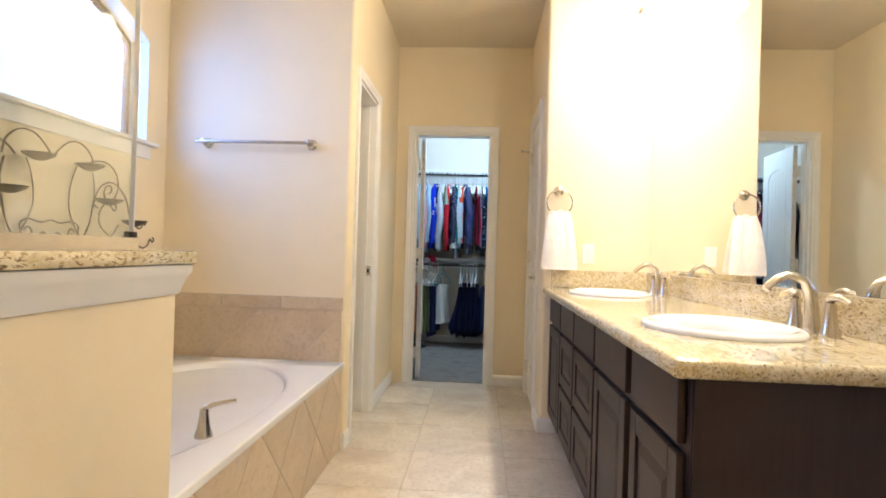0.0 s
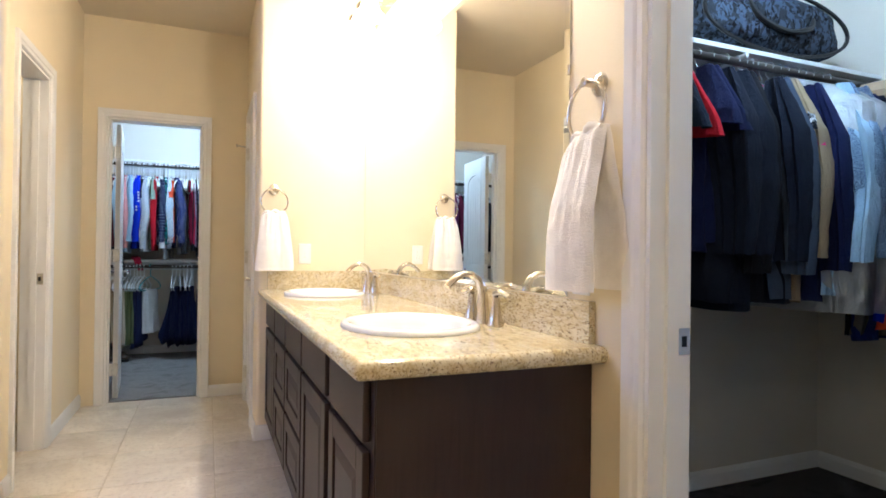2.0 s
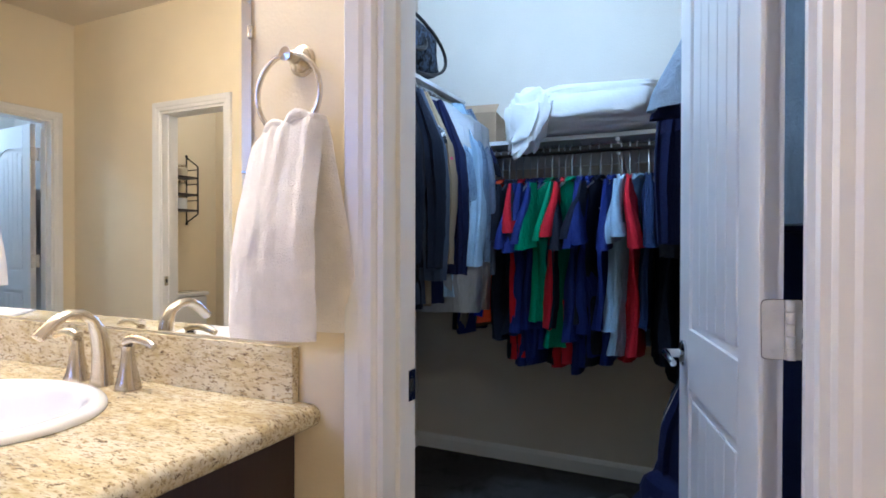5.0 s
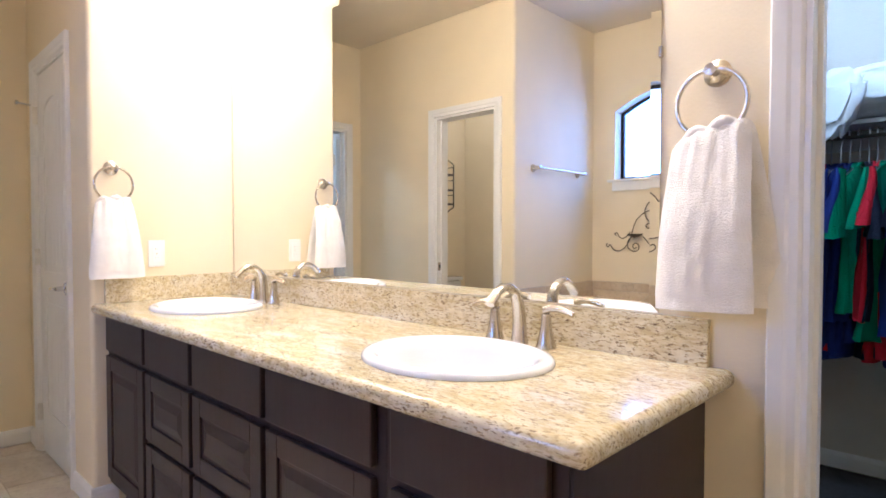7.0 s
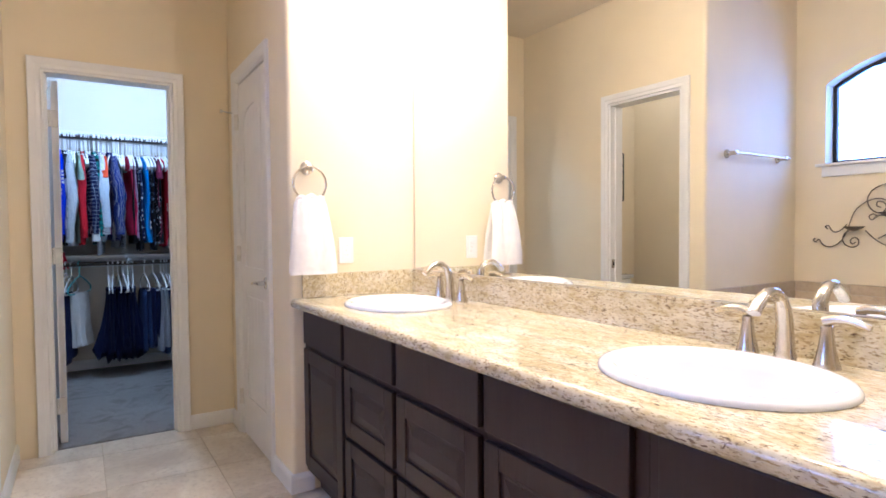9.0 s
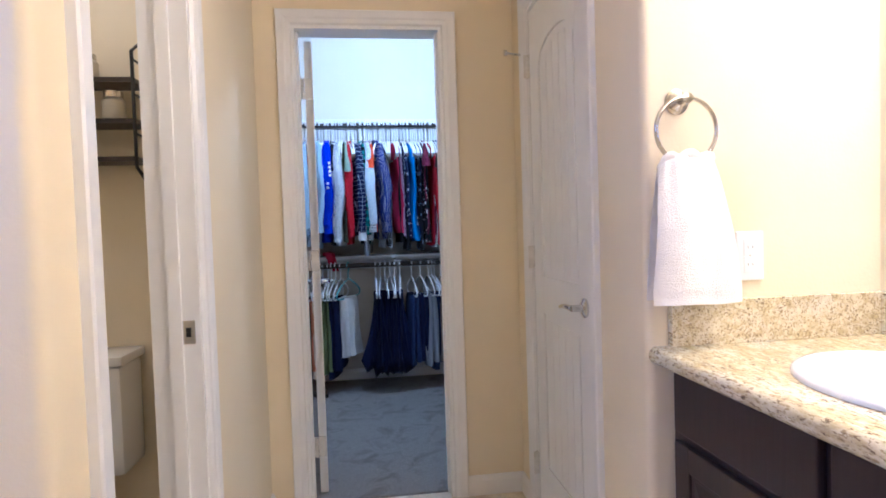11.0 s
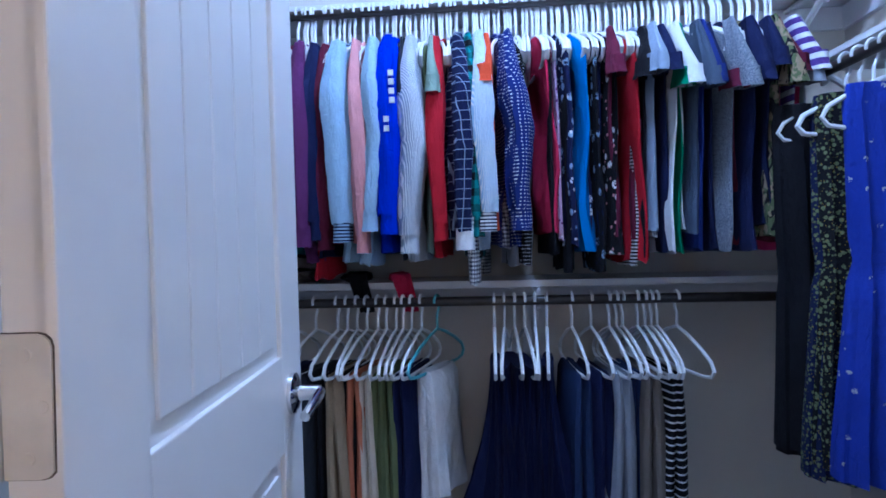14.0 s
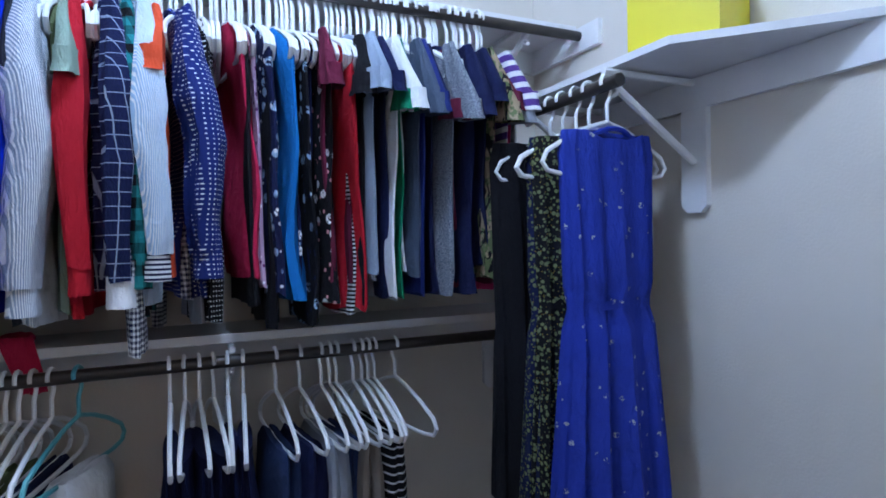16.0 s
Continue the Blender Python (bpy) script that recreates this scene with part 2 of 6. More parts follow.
WOOD = wood()
GRANITE = granite()
FLOOR_TILE = tile_mat("travertine_look_tile", (0.60, 0.50, 0.39), (0.82, 0.74, 0.62), 0.30, 5)
TUB_TILE = tile_mat("tan_tub_tile", (0.54, 0.42, 0.29), (0.64, 0.52, 0.37), 0.33, 5)
CARPET = carpet(1.15)
# same carpet at a third: the wardrobe's shade is put into its colour
SHADED_CARPET = carpet(0.35)
CLEAR = glass("clear_glass", least=0.09)
GLASS_EDGE = material("polished_glass_edge", (0.80, 0.84, 0.97), 0.3, vary=0.02)
PLASTIC_FILM = glass("garment_film", 0.36, (0.92, 0.95, 0.99), 0.42, 1.0)
MIRROR = mirror_mat()
SKY_GLOW = glow("bright_sky", (0.42, 0.58, 1.0), 2.4)
SHADE_GLASS = glow("lit_shade_glass", WARM, 5.0)
DOME_GLASS = glow("lit_dome_glass", COOL, 6.0)


# ---- mesh helpers ----
def slab(bm, x0, x1, y0, y1, z0, z1, bevel=0.0):
    geo = bmesh.ops.create_cube(bm, size=1)
    vs = geo["verts"]
    for v in vs:
        v.co = Vector(((x0 + x1) / 2 + v.co.x * (x1 - x0), (y0 + y1) / 2 + v.co.y * (y1 - y0), (z0 + z1) / 2 + v.co.z * (z1 - z0)))
    if bevel:
        edges = list({e for v in vs for e in v.link_edges})
        bmesh.ops.bevel(bm, geom=edges, offset=bevel, segments=2, affect="EDGES", profile=0.6)
    return bm


def block(*a, bevel=0.0):
    return slab(bmesh.new(), *a, bevel=bevel)


def loft(bm, rings, close_ends=True):
    """A skin over rings of points, all with the same count."""
    rows = [[bm.verts.new(p) for p in ring] for ring in rings]
    n = len(rows[0])
    for a, b in zip(rows, rows[1:]):
        for i in range(n):
            bm.faces.new((a[i], a[(i + 1) % n], b[(i + 1) % n], b[i]))
    if close_ends:
        bm.faces.new(list(reversed(rows[0])))
        bm.faces.new(rows[-1])
    bmesh.ops.recalc_face_normals(bm, faces=bm.faces)
    return bm


def lathe(bm, profile, m=None, n=24):
    """Turns (radius, height) round z; m places it."""
    m = m or Matrix()
    rings = [[m @ Vector((r * math.cos(2 * math.pi * i / n), r * math.sin(2 * math.pi * i / n), h)) for i in range(n)] for r, h in profile]
    return loft(bm, rings)


def tube(bm, path, radius, n=8, closed=False, taper=None):
    pts = [Vector(p) for p in path]
    rings, up = [], None
    for i, p in enumerate(pts):
        if closed:
            d = pts[(i + 1) % len(pts)] - pts[i - 1]
        else:
            d = pts[min(i + 1, len(pts) - 1)] - pts[max(i - 1, 0)]
        d.normalize()
        if up is None:
            up = d.orthogonal().normalized()
        up = (up - d * up.dot(d)).normalized()
        side = d.cross(up)
        r = radius if taper is None else radius * taper(i / (len(pts) - 1))
        rings.append([p + (up * math.cos(2 * math.pi * k / n) + side * math.sin(2 * math.pi * k / n)) * r for k in range(n)])
    if closed:
        rings.append([v.copy() for v in rings[0]])
    return loft(bm, rings, not closed)


def prism(bm, poly, axis, lo, hi):
    """A flat polygon of (a, b) pushed from lo to hi along axis."""
    def place(a, b, c):
        return {"x": (c, a, b), "y": (a, c, b), "z": (a, b, c)}[axis]
    return loft(bm, [[place(a, b, lo) for a, b in poly], [place(a, b, hi) for a, b in poly]])


def arc(cx, cy, r, a0, a1, n):
    return [(cx + r * math.cos(radians(a0 + (a1 - a0) * i / n)), cy + r * math.sin(radians(a0 + (a1 - a0) * i / n))) for i in range(n + 1)]


def mesh_of(name, bm, mat, smooth=False):
    me = bpy.data.meshes.new(name)
    bm.to_mesh(me)
    bm.free()
    me.materials.append(mat)
    if smooth:
        for p in me.polygons:
            p.use_smooth = True
        me.set_sharp_from_angle(angle=radians(40))
    return me


def part(name, bm, mat, parent=None, label="", smooth=False):
    ob = new(name, mesh_of(name, bm, mat, smooth))
    if parent is not None:
        ob.parent = parent
    if label:
        tagged(ob, label)
    return ob


def thing(name, label, category, group="", at=(0, 0, 0), rz=0):
    ob = new(name)
    ob.empty_display_size = 0.05
    ob.matrix_world = pose(*at, 0, 0, rz)
    return tagged(ob, label, category, group)


def single(name, bm, mat, label, category, group="", smooth=False, m=None):
    ob = tagged(part(name, bm, mat, None, "", smooth), label, category, group)
    if m is not None:
        ob.matrix_world = m
    return ob


def structure(name, bm, mat, label="", smooth=False):
    return tagged(part(name, bm, mat, None, "", smooth), label or name.replace("_", " "), "", "", "structure")


# ---- the place ----
XR, XH, XL, XW = 0.88, 0.25, -0.835, -1.86        # vanity wall, linen wall, toilet-room wall, window wall
YR, YE, YT = 3.745, 4.90, 3.275                  # return wall, end wall, towel-bar wall
CEIL, DOOR = 2.735, 2.03
BACK = -0.9
C1 = (-1.55, 1.0, 5.02, 7.01)                    # first closet
C2 = (1.0, 2.955, 0.26, 2.30)                     # second closet


def wall_with_door(axis, a0, a1, t0, t1, d0, d1):
    """A wall along axis from a0 to a1, thickness t0 to t1, with a doorway d0 to d1."""
    bm = bmesh.new()
    for lo, hi, z0 in ((a0, d0, 0), (d1, a1, 0), (d0, d1, DOOR)):
        if axis == "x":
            slab(bm, lo, hi, t0, t1, z0, CEIL)
        else:
            slab(bm, t0, t1, lo, hi, z0, CEIL)
    return bm


D1, DWC, DLIN, D2 = (-0.683, -0.062), (3.435, 4.000), (4.075, 4.680), (0.597, 1.275)
structure("wall_end", wall_with_door("x", XL, XH, YE, YE + 0.12, *D1), PAINT)
structure("wall_toilet_room", wall_with_door("y", YT + 0.1, YE + 0.12, XL - 0.12, XL, *DWC), PAINT)
structure("wall_linen", wall_with_door("y", YR + 0.1, YE + 0.12, XH, XH + 0.1, *DLIN), PAINT)
structure("wall_vanity", wall_with_door("y", BACK, YR, XR, XR + 0.12, *D2), PAINT)
structure("wall_back", block(XW, XR, BACK - 0.1, BACK, 0, CEIL), PAINT)


def corner_wall(x0, x1, y0, y1, corners):
    """A wall whose free corners are rounded off."""
    bm = block(x0, x1, y0, y1, 0, CEIL)
    es = [e for e in bm.edges if abs(e.verts[0].co.z - e.verts[1].co.z) > 1
          and any(abs(e.verts[0].co.x - cx) < 1e-4 and abs(e.verts[0].co.y - cy) < 1e-4 for cx, cy in corners)]
    bmesh.ops.bevel(bm, geom=es, offset=0.022, segments=5, affect="EDGES", profile=0.5)
    return bm


structure("wall_return", corner_wall(XH, XR + 0.12, YR, YR + 0.1, [(XH, YR)]), PAINT, smooth=True)
structure("wall_towel_bar", corner_wall(XW, XL, YT, YT + 0.1, [(XL, YT)]), PAINT, smooth=True)

# window wall with an arched opening
WY0, WY1, WZ0, WZS, WZT = 2.01, 3.09, 1.585, 2.10, 2.25
arch_r = ((WY1 - WY0) ** 2 / 4 + (WZT - WZS) ** 2) / (2 * (WZT - WZS))


def arch_z(y):
    return WZT - arch_r + math.sqrt(arch_r ** 2 - (y - (WY0 + WY1) / 2) ** 2)


bm = bmesh.new()
slab(bm, XW - 0.14, XW, BACK, WY0, 0, CEIL)
slab(bm, XW - 0.14, XW, WY1, YE + 0.12, 0, CEIL)
slab(bm, XW - 0.14, XW, WY0, WY1, 0, WZ0)
cuts = [WY0 + (WY1 - WY0) * i / 20 for i in range(21)]
prism(bm, [(y, arch_z(y)) for y in cuts] + [(WY1, CEIL), (WY0, CEIL)], "x", XW - 0.14, XW)
structure("wall_window", bm, PAINT)

tagged(part("backdrop", block(-6.05, -6.0, -4, 14, 0.5, 9), SKY_GLOW), "bright overcast sky beyond the window", "", "", "structure")

# toilet room far wall, closet walls
structure("wall_toilet_far", block(XW, XL - 0.12, 4.62, 4.72, 0, CEIL), PAINT)
x0, x1, y0, y1 = C1
bm = bmesh.new()
slab(bm, x0, D1[0], y0, y0 + 0.004, 0, CEIL)
slab(bm, D1[1], x1, y0, y0 + 0.004, 0, CEIL)
slab(bm, D1[0], D1[1], y0, y0 + 0.004, DOOR, CEIL)
slab(bm, x0 - 0.1, XW - 0.14, y0 - 0.1, y0, 0, CEIL)
slab(bm, XH + 0.1, x1, y0 - 0.1, y0, 0, CEIL)
structure("wall_closet_front", bm, CLOSET_PAINT)
structure("wall_closet_back", block(x0 - 0.1, x1 + 0.1, y1, y1 + 0.1, 0, CEIL), CLOSET_PAINT)
structure("wall_closet_left", block(x0 - 0.1, x0, y0, y1, 0, CEIL), CLOSET_PAINT)
structure("wall_closet_right", block(x1, x1 + 0.1, YE, y1, 0, CEIL), CLOSET_PAINT)
u0, u1, v0, v1 = C2
structure("wall_wardrobe_north", block(u0, u1 + 0.1, v1, v1 + 0.1, 0, CEIL), CLOSET_PAINT)
structure("wall_wardrobe_south", block(u0, u1 + 0.1, v0 - 0.1, v0, 0, CEIL), CLOSET_PAINT)
structure("wall_wardrobe_east", block(u1, u1 + 0.1, v0, v1, 0, CEIL), CLOSET_PAINT)

for nm, a in (("ceiling_bath", (XW - 0.14, XR + 0.12, BACK - 0.1, YE + 0.12)), ("ceiling_closet", (x0 - 0.1, x1 + 0.1, YE + 0.121, y1 + 0.1)),
              ("ceiling_wardrobe", (XR + 0.121, u1 + 0.1, v0 - 0.1, v1 + 0.1))):
    structure(nm, block(*a, CEIL, CEIL + 0.1), CEILING_PAINT if nm == "ceiling_bath" else CLOSET_PAINT)
floor = structure("floor", block(XW, XR + 0.06, BACK, YE + 0.06, -0.1, -0.004), GROUT, "beige travertine-look ceramic tile floor")
structure("floor_closet", block(x0, x1, YE + 0.06, y1, -0.1, 0.006), CARPET, "worn gray cut-pile carpet")
structure("floor_wardrobe", block(XR + 0.06, u1, v0, v1, -0.1, 0.006), SHADED_CARPET, "gray cut-pile carpet, its colour darkened for the wardrobe's shade")


# baseboards
def board(p, q, inward, parent=None):
    """A moulded baseboard from p to q; inward is the way it stands off the wall."""
    p, q, n = Vector((*p, 0)), Vector((*q, 0)), Vector((*inward, 0))
    prof = [(0, 0.002), (0.014, 0.002), (0.014, 0.066), (0.009, 0.082), (0.004, 0.088), (0, 0.088)]
    bm = bmesh.new()
    loft(bm, [[w + n * a + Vector((0, 0, h)) for a, h in prof] for w in (p, q)])
    return structure("baseboard", bm, WHITE, "white painted moulded baseboard")


CW = 0.060                                        # casing width
board((XL, DWC[1] + CW), (XL, YE), (1, 0))
board((D1[1] + CW, YE), (XH, YE), (0, -1))
board((XH, DLIN[1] + CW), (XH, YE - 0.014), (-1, 0))
board((XH, YR - 0.012), (XH, DLIN[0] - CW), (-1, 0))
board((XH - 0.012, YR), (0.345, YR), (0, -1))
board((-0.846, YT), (XL + 0.012, YT), (0, -1))
board((XL, YT - 0.01), (XL, DWC[0] - CW), (1, 0))
board((XR, BACK), (XR, D2[0] - CW), (-1, 0))
board((XR, D2[1] + CW), (XR, 1.455), (-1, 0))
board((x0, y1), (x1, y1), (0, -1))
board((x1, y0), (x1, y1 - 0.014), (-1, 0))
board((x0, y0), (x0, y1 - 0.014), (1, 0))
board((u0, v1), (u1, v1), (0, -1))
board((u1, v0), (u1, v1 - 0.014), (-1, 0))
board((u0, v0), (u1 - 0.014, v0), (0, 1))


# door casings and jambs
def casing(name, axis, d, face, out, depth, label):
    """Moulded casing round a doorway on one face, and the jamb lining through the wall. out: +1 or -1, the way the face looks."""
    d0, d1 = d
    frame_ob = thing(name, label, "door frame")
    tagged(frame_ob, kind="structure")
    prof = [(0.0, 0.004), (0.006, 0.012), (0.022, 0.013), (0.030, 0.017), (CW - 0.004, 0.020), (CW, 0.016), (CW, 0.0), (0.0, 0.0)]
    top = DOOR

    def at(a, z, off):
        c = face + out * off
        return Vector((a, c, z)) if axis == "x" else Vector((c, a, z))
    for nm, corners in (("side_casing", ((d0, 0.001, -1, 0), (d0, top, -1, 1))), ("side_casing", ((d1, 0.001, 1, 0), (d1, top, 1, 1))),
                        ("head_casing", ((d0, top, -1, 1), (d1, top, 1, 1)))):
        bm = bmesh.new()
        rings = []
        for a, z, sa, sz in corners:
            if nm == "side_casing":
                rings.append([at(a + sa * w, z + sz * w, o) for w, o in prof])
            else:
                rings.append([at(a + sa * w, z + w, o) for w, o in prof])
        loft(bm, rings)
        part(nm, bm, WHITE, frame_ob)
    back = face - out * depth
    lo, hi = sorted((face, back))
    for nm, a in (("jamb", (d0, d0 + 0.012, lo, hi, 0.001, top)), ("jamb", (d1 - 0.012, d1, lo, hi, 0.001, top)), ("head_jamb", (d0 + 0.012, d1 - 0.012, lo, hi, top - 0.012, top))):
        b = (a[0], a[1], a[2], a[3], a[4], a[5]) if axis == "x" else (a[2], a[3], a[0], a[1], a[4], a[5])
        part(nm, block(*b), WHITE, frame_ob)
    mid = (lo + hi) / 2
    for a in ((d0 + 0.012, d0 + 0.022), (d1 - 0.022, d1 - 0.012)):
        b = (*a, mid - 0.016, mid + 0.016, 0.001, top - 0.012)
        part("door_stop", block(*(b if axis == "x" else (b[2], b[3], b[0], b[1], b[4], b[5]))), WHITE, frame_ob)
    return frame_ob


casing("door_frame_closet", "x", D1, YE, -1, 0.12, "white painted moulded casing round the closet doorway")
f_wc = casing("door_frame_toilet", "y", DWC, XL, 1, 0.12, "white painted moulded casing round the toilet room doorway")
casing("door_frame_linen", "y", DLIN, XH, -1, 0.1, "white painted moulded casing round the linen cupboard door")
f_c2 = casing("door_frame_wardrobe", "y", D2, XR, -1, 0.12, "white painted moulded casing round the wardrobe doorway")


def strike(parent, x, y, z, axis):
    bm = bmesh.new()
    s = (0.016, 0.0015, 0.03)
    slab(bm, x - s[0], x + s[0], y - s[1], y + s[1], z - s[2], z + s[2])
    part("strike_plate", bm, CHROME, parent, "brushed metal strike plate")
    part("latch_hole", block(x - 0.006, x + 0.006, y - 0.003, y + 0.003, z - 0.012, z + 0.012), BLACK, parent, "dark latch hole")


strike(f_wc, XL - 0.03, DWC[1] - 0.0135, 0.93, "y")
strike(f_c2, XR + 0.10, D2[1] - 0.0135, 0.905, "y")


# ---- doors ----
def panel_door(name, width, label, m, side, lever_far=True, knob_sides=(1,), hinge_z=(0.22, 1.05, 1.80)):
    """A two-panel arch-top door. Local x runs from the hinge, y is its thickness; side +1 or -1: the way the slab lies from the pivot."""
    d = thing(name, label, "door")
    d.matrix_world = m
    t = 0.035 * side
    lo, hi = sorted((0, t))
    h = DOOR - 0.022
    core = 0.007
    st, rail = 0.105, 0.12
    panels = ((0.24, 0.84), (0.98, 1.86))
    # core sheet, stiles and rails
    part("core", block(0, width, lo + core, hi - core, 0.012, h), WHITE, d)
    for a in ((0, st), (width - st, width)):
        part("stile", block(*a, lo, hi, 0.012, h, bevel=0.002), WHITE, d)
    for z0, z1 in ((0.012, panels[0][0]), (panels[0][1], panels[1][0])):
        part("rail", block(st, width - st, lo, hi, z0, z1, bevel=0.002), WHITE, d)
    bm = bmesh.new()
    cx, half, rise = width / 2, width / 2 - st, 0.09
    curve = [(st + (width - 2 * st) * i / 14, panels[1][1] - rise + rise * math.sqrt(max(0, 1 - ((st + (width - 2 * st) * i / 14 - cx) / half) ** 2)) * 0.95) for i in range(15)]
    prism(bm, curve + [(width - st, h), (st, h)], "y", lo, hi)
    part("rail", bm, WHITE, d, "arched top rail")
    # grooved planks inside each panel
    n = 5
    for z0, z1, arched in ((*panels[0], False), (*panels[1], True)):
        pw = (width - 2 * st - 0.04) / n
        for k in range(n):
            xa = st + 0.02 + pw * k
            zt = z1 - 0.025
            if arched:
                zt -= 0.085 * (1 - math.sqrt(max(0, 1 - (((xa + pw / 2) - cx) / half) ** 2))) + 0.012
            part("plank", block(xa + 0.002, xa + pw - 0.002, lo + 0.003, hi - 0.003, z0 + 0.02, zt, bevel=0.0015), WHITE, d)
    # lever handles
    for s in knob_sides:
        y = hi if s > 0 else lo
        kx = width - 0.06
        bm = bmesh.new()
        lathe(bm, [(0.0, 0), (0.031, 0), (0.031, 0.006), (0.024, 0.010), (0.012, 0.013), (0.011, 0.045), (0.0, 0.045)],
              Matrix.Translation((kx, y, 0.915)) @ Euler((radians(-90 * s), 0, 0)).to_matrix().to_4x4(), 20)
        hnd = part("lever_handle", bm, CHROME, d, "polished lever handle", True)
        bm = bmesh.new()
        tube(bm, [(kx, y + s * 0.043, 0.915), (kx - 0.03, y + s * 0.047, 0.917), (kx - 0.07, y + s * 0.047, 0.915), (kx - 0.10, y + s * 0.044, 0.908)], 0.0085, 10, taper=lambda f: 1.1 - 0.25 * f)
        part("lever", bm, CHROME, hnd, "", True)
    # butt hinges let into the door's edge, painted over
    for z in hinge_z:
        far = t * 0.90
        r = 0.009

        def leaf(grow, x0, x1):
            bm = bmesh.new()
            e = far + side * grow
            za, zb = z - 0.045 - grow, z + 0.045 + grow
            poly = [(0.0, za)] + [(e - side * r + side * r * math.cos(radians(a)), (za + r if a < 0 else zb - r) + r * math.sin(radians(a))) for a in (-90, -60, -30, 0, 1, 30, 60, 90)] + [(0.0, zb)]
            prism(bm, poly, "x", x0, x1)
            return bm
        # dark rim under the leaf paints the gap's shade and dirt
        part("seam", leaf(0.0009, -0.0006, 0.0), SHADE_DIRT_SEAM, d, "dark seam round the hinge, shade and dirt in its colour")
        hg = part("hinge", leaf(0.0, -0.0022, 0.0), PAINTED_HINGE, d, "painted butt hinge")
        part("plate", block(-0.0030, -0.0008, *sorted((-side * 0.001, -side * 0.024)), z - 0.045, z + 0.045), PAINTED_HINGE, hg)
        for k in range(5):
            bm = bmesh.new()
            lathe(bm, [(0.0, 0), (0.0058, 0), (0.0064, 0.0008), (0.0064, 0.0162), (0.0058, 0.017), (0.0, 0.017)], Matrix.Translation((-0.006, -side * 0.008, z - 0.045 + 0.0182 * k)), 12)
            part("knuckle", bm, PAINTED_HINGE, hg, "", True)
        for sy_, sz_ in ((0.45, -0.032), (0.72, 0.0), (0.45, 0.032)):
            bm = bmesh.new()
            lathe(bm, [(0.0, 0), (0.0042, 0), (0.0036, 0.0007), (0.0010, 0.0004), (0.0, 0.0004)], Matrix.Translation((-0.0022, t * sy_, z + sz_)) @ Euler((0, radians(-90), 0)).to_matrix().to_4x4(), 10)
            part("screw", bm, PAINTED_HINGE, hg)
    return d


SHADE_DIRT_SEAM = material("shade_dirt_seam", (0.10, 0.08, 0.07), 0.9, vary=0.3, scale=90)
PAINTED_HINGE = material("painted_hinge", (0.74, 0.71, 0.66), 0.4, 0.2, vary=0.08, scale=30)
panel_door("door_closet", 0.585, "white two-panel closet door standing open into the closet", pose(-0.648, 5.035, 0, 0, 0, 95), -1, knob_sides=(1, -1))
panel_door("door_wardrobe", 0.585, "white two-panel wardrobe door standing open into the closet", pose(1.012, 0.637, 0, 0, 0, 14), 1, knob_sides=(1, -1))
panel_door("door_linen", 0.582, "white two-panel linen cupboard door, closed", pose(XH + 0.004, DLIN[1] - 0.014, 0, 0, 0, -90), 1, knob_sides=(-1,))
bm = bmesh.new()
tube(bm, [(XH - 0.004, 4.72, 1.86), (XH - 0.05, 4.715, 1.862), (XH - 0.075, 4.71, 1.865)], 0.005, 8)
lathe(bm, [(0, 0), (0.012, 0), (0.012, 0.012), (0, 0.012)], Matrix.Translation((XH - 0.075, 4.71, 1.865)) @ Euler((0, radians(-90), 0)).to_matrix().to_4x4(), 12)
single("door_stop_pin", bm, CHROME, "small metal hinge-pin stop on the linen door frame", "door stop", smooth=True)


# ---- vanity ----
VX, VY0, VY1, CT = 0.315, 1.465, YR - 0.002, 0.875     # cabinet face, ends, counter top
CB = CT - 0.042
units = ((1.465, 1.90, "door"), (1.90, 2.382, "door"), (2.382, 2.847, "drawers"), (2.847, 3.267, "drawers"), (3.267, VY1, "door"))


def cabinet_front(name, parent, y0, y1, z0, z1, raised):
    """A cabinet front on the face plane: a bevelled sheet, or a sheet with stiles, rails and a raised field."""
    fx = VX - 0.019
    if not raised:
        part(name, block(fx, VX - 0.001, y0, y1, z0, z1, bevel=0.004), WOOD, parent)
        return
    w = 0.058
    d = part(name, block(fx + 0.007, VX - 0.001, y0 + 0.01, y1 - 0.01, z0 + 0.01, z1 - 0.01), WOOD, parent)
    for nm, a in (("stile", (y0, y0 + w, z0, z1)), ("stile", (y1 - w, y1, z0, z1)), ("rail", (y0 + w, y1 - w, z0, z0 + w)), ("rail", (y0 + w, y1 - w, z1 - w, z1))):
        part(nm, block(fx, VX - 0.002, *a, bevel=0.003), WOOD, d)
    i0, i1, j0, j1 = y0 + w + 0.012, y1 - w - 0.012, z0 + w + 0.012, z1 - w - 0.012
    g = min(0.028, (i1 - i0) / 3, (j1 - j0) / 3)
    bm = bmesh.new()
    loft(bm, [[(fx + 0.0068, i0, j0), (fx + 0.0068, i1, j0), (fx + 0.0068, i1, j1), (fx + 0.0068, i0, j1)],
              [(fx + 0.001, i0 + g, j0 + g), (fx + 0.001, i1 - g, j0 + g), (fx + 0.001, i1 - g, j1 - g), (fx + 0.001, i0 + g, j1 - g)]])
    part("raised_field", bm, WOOD, d)


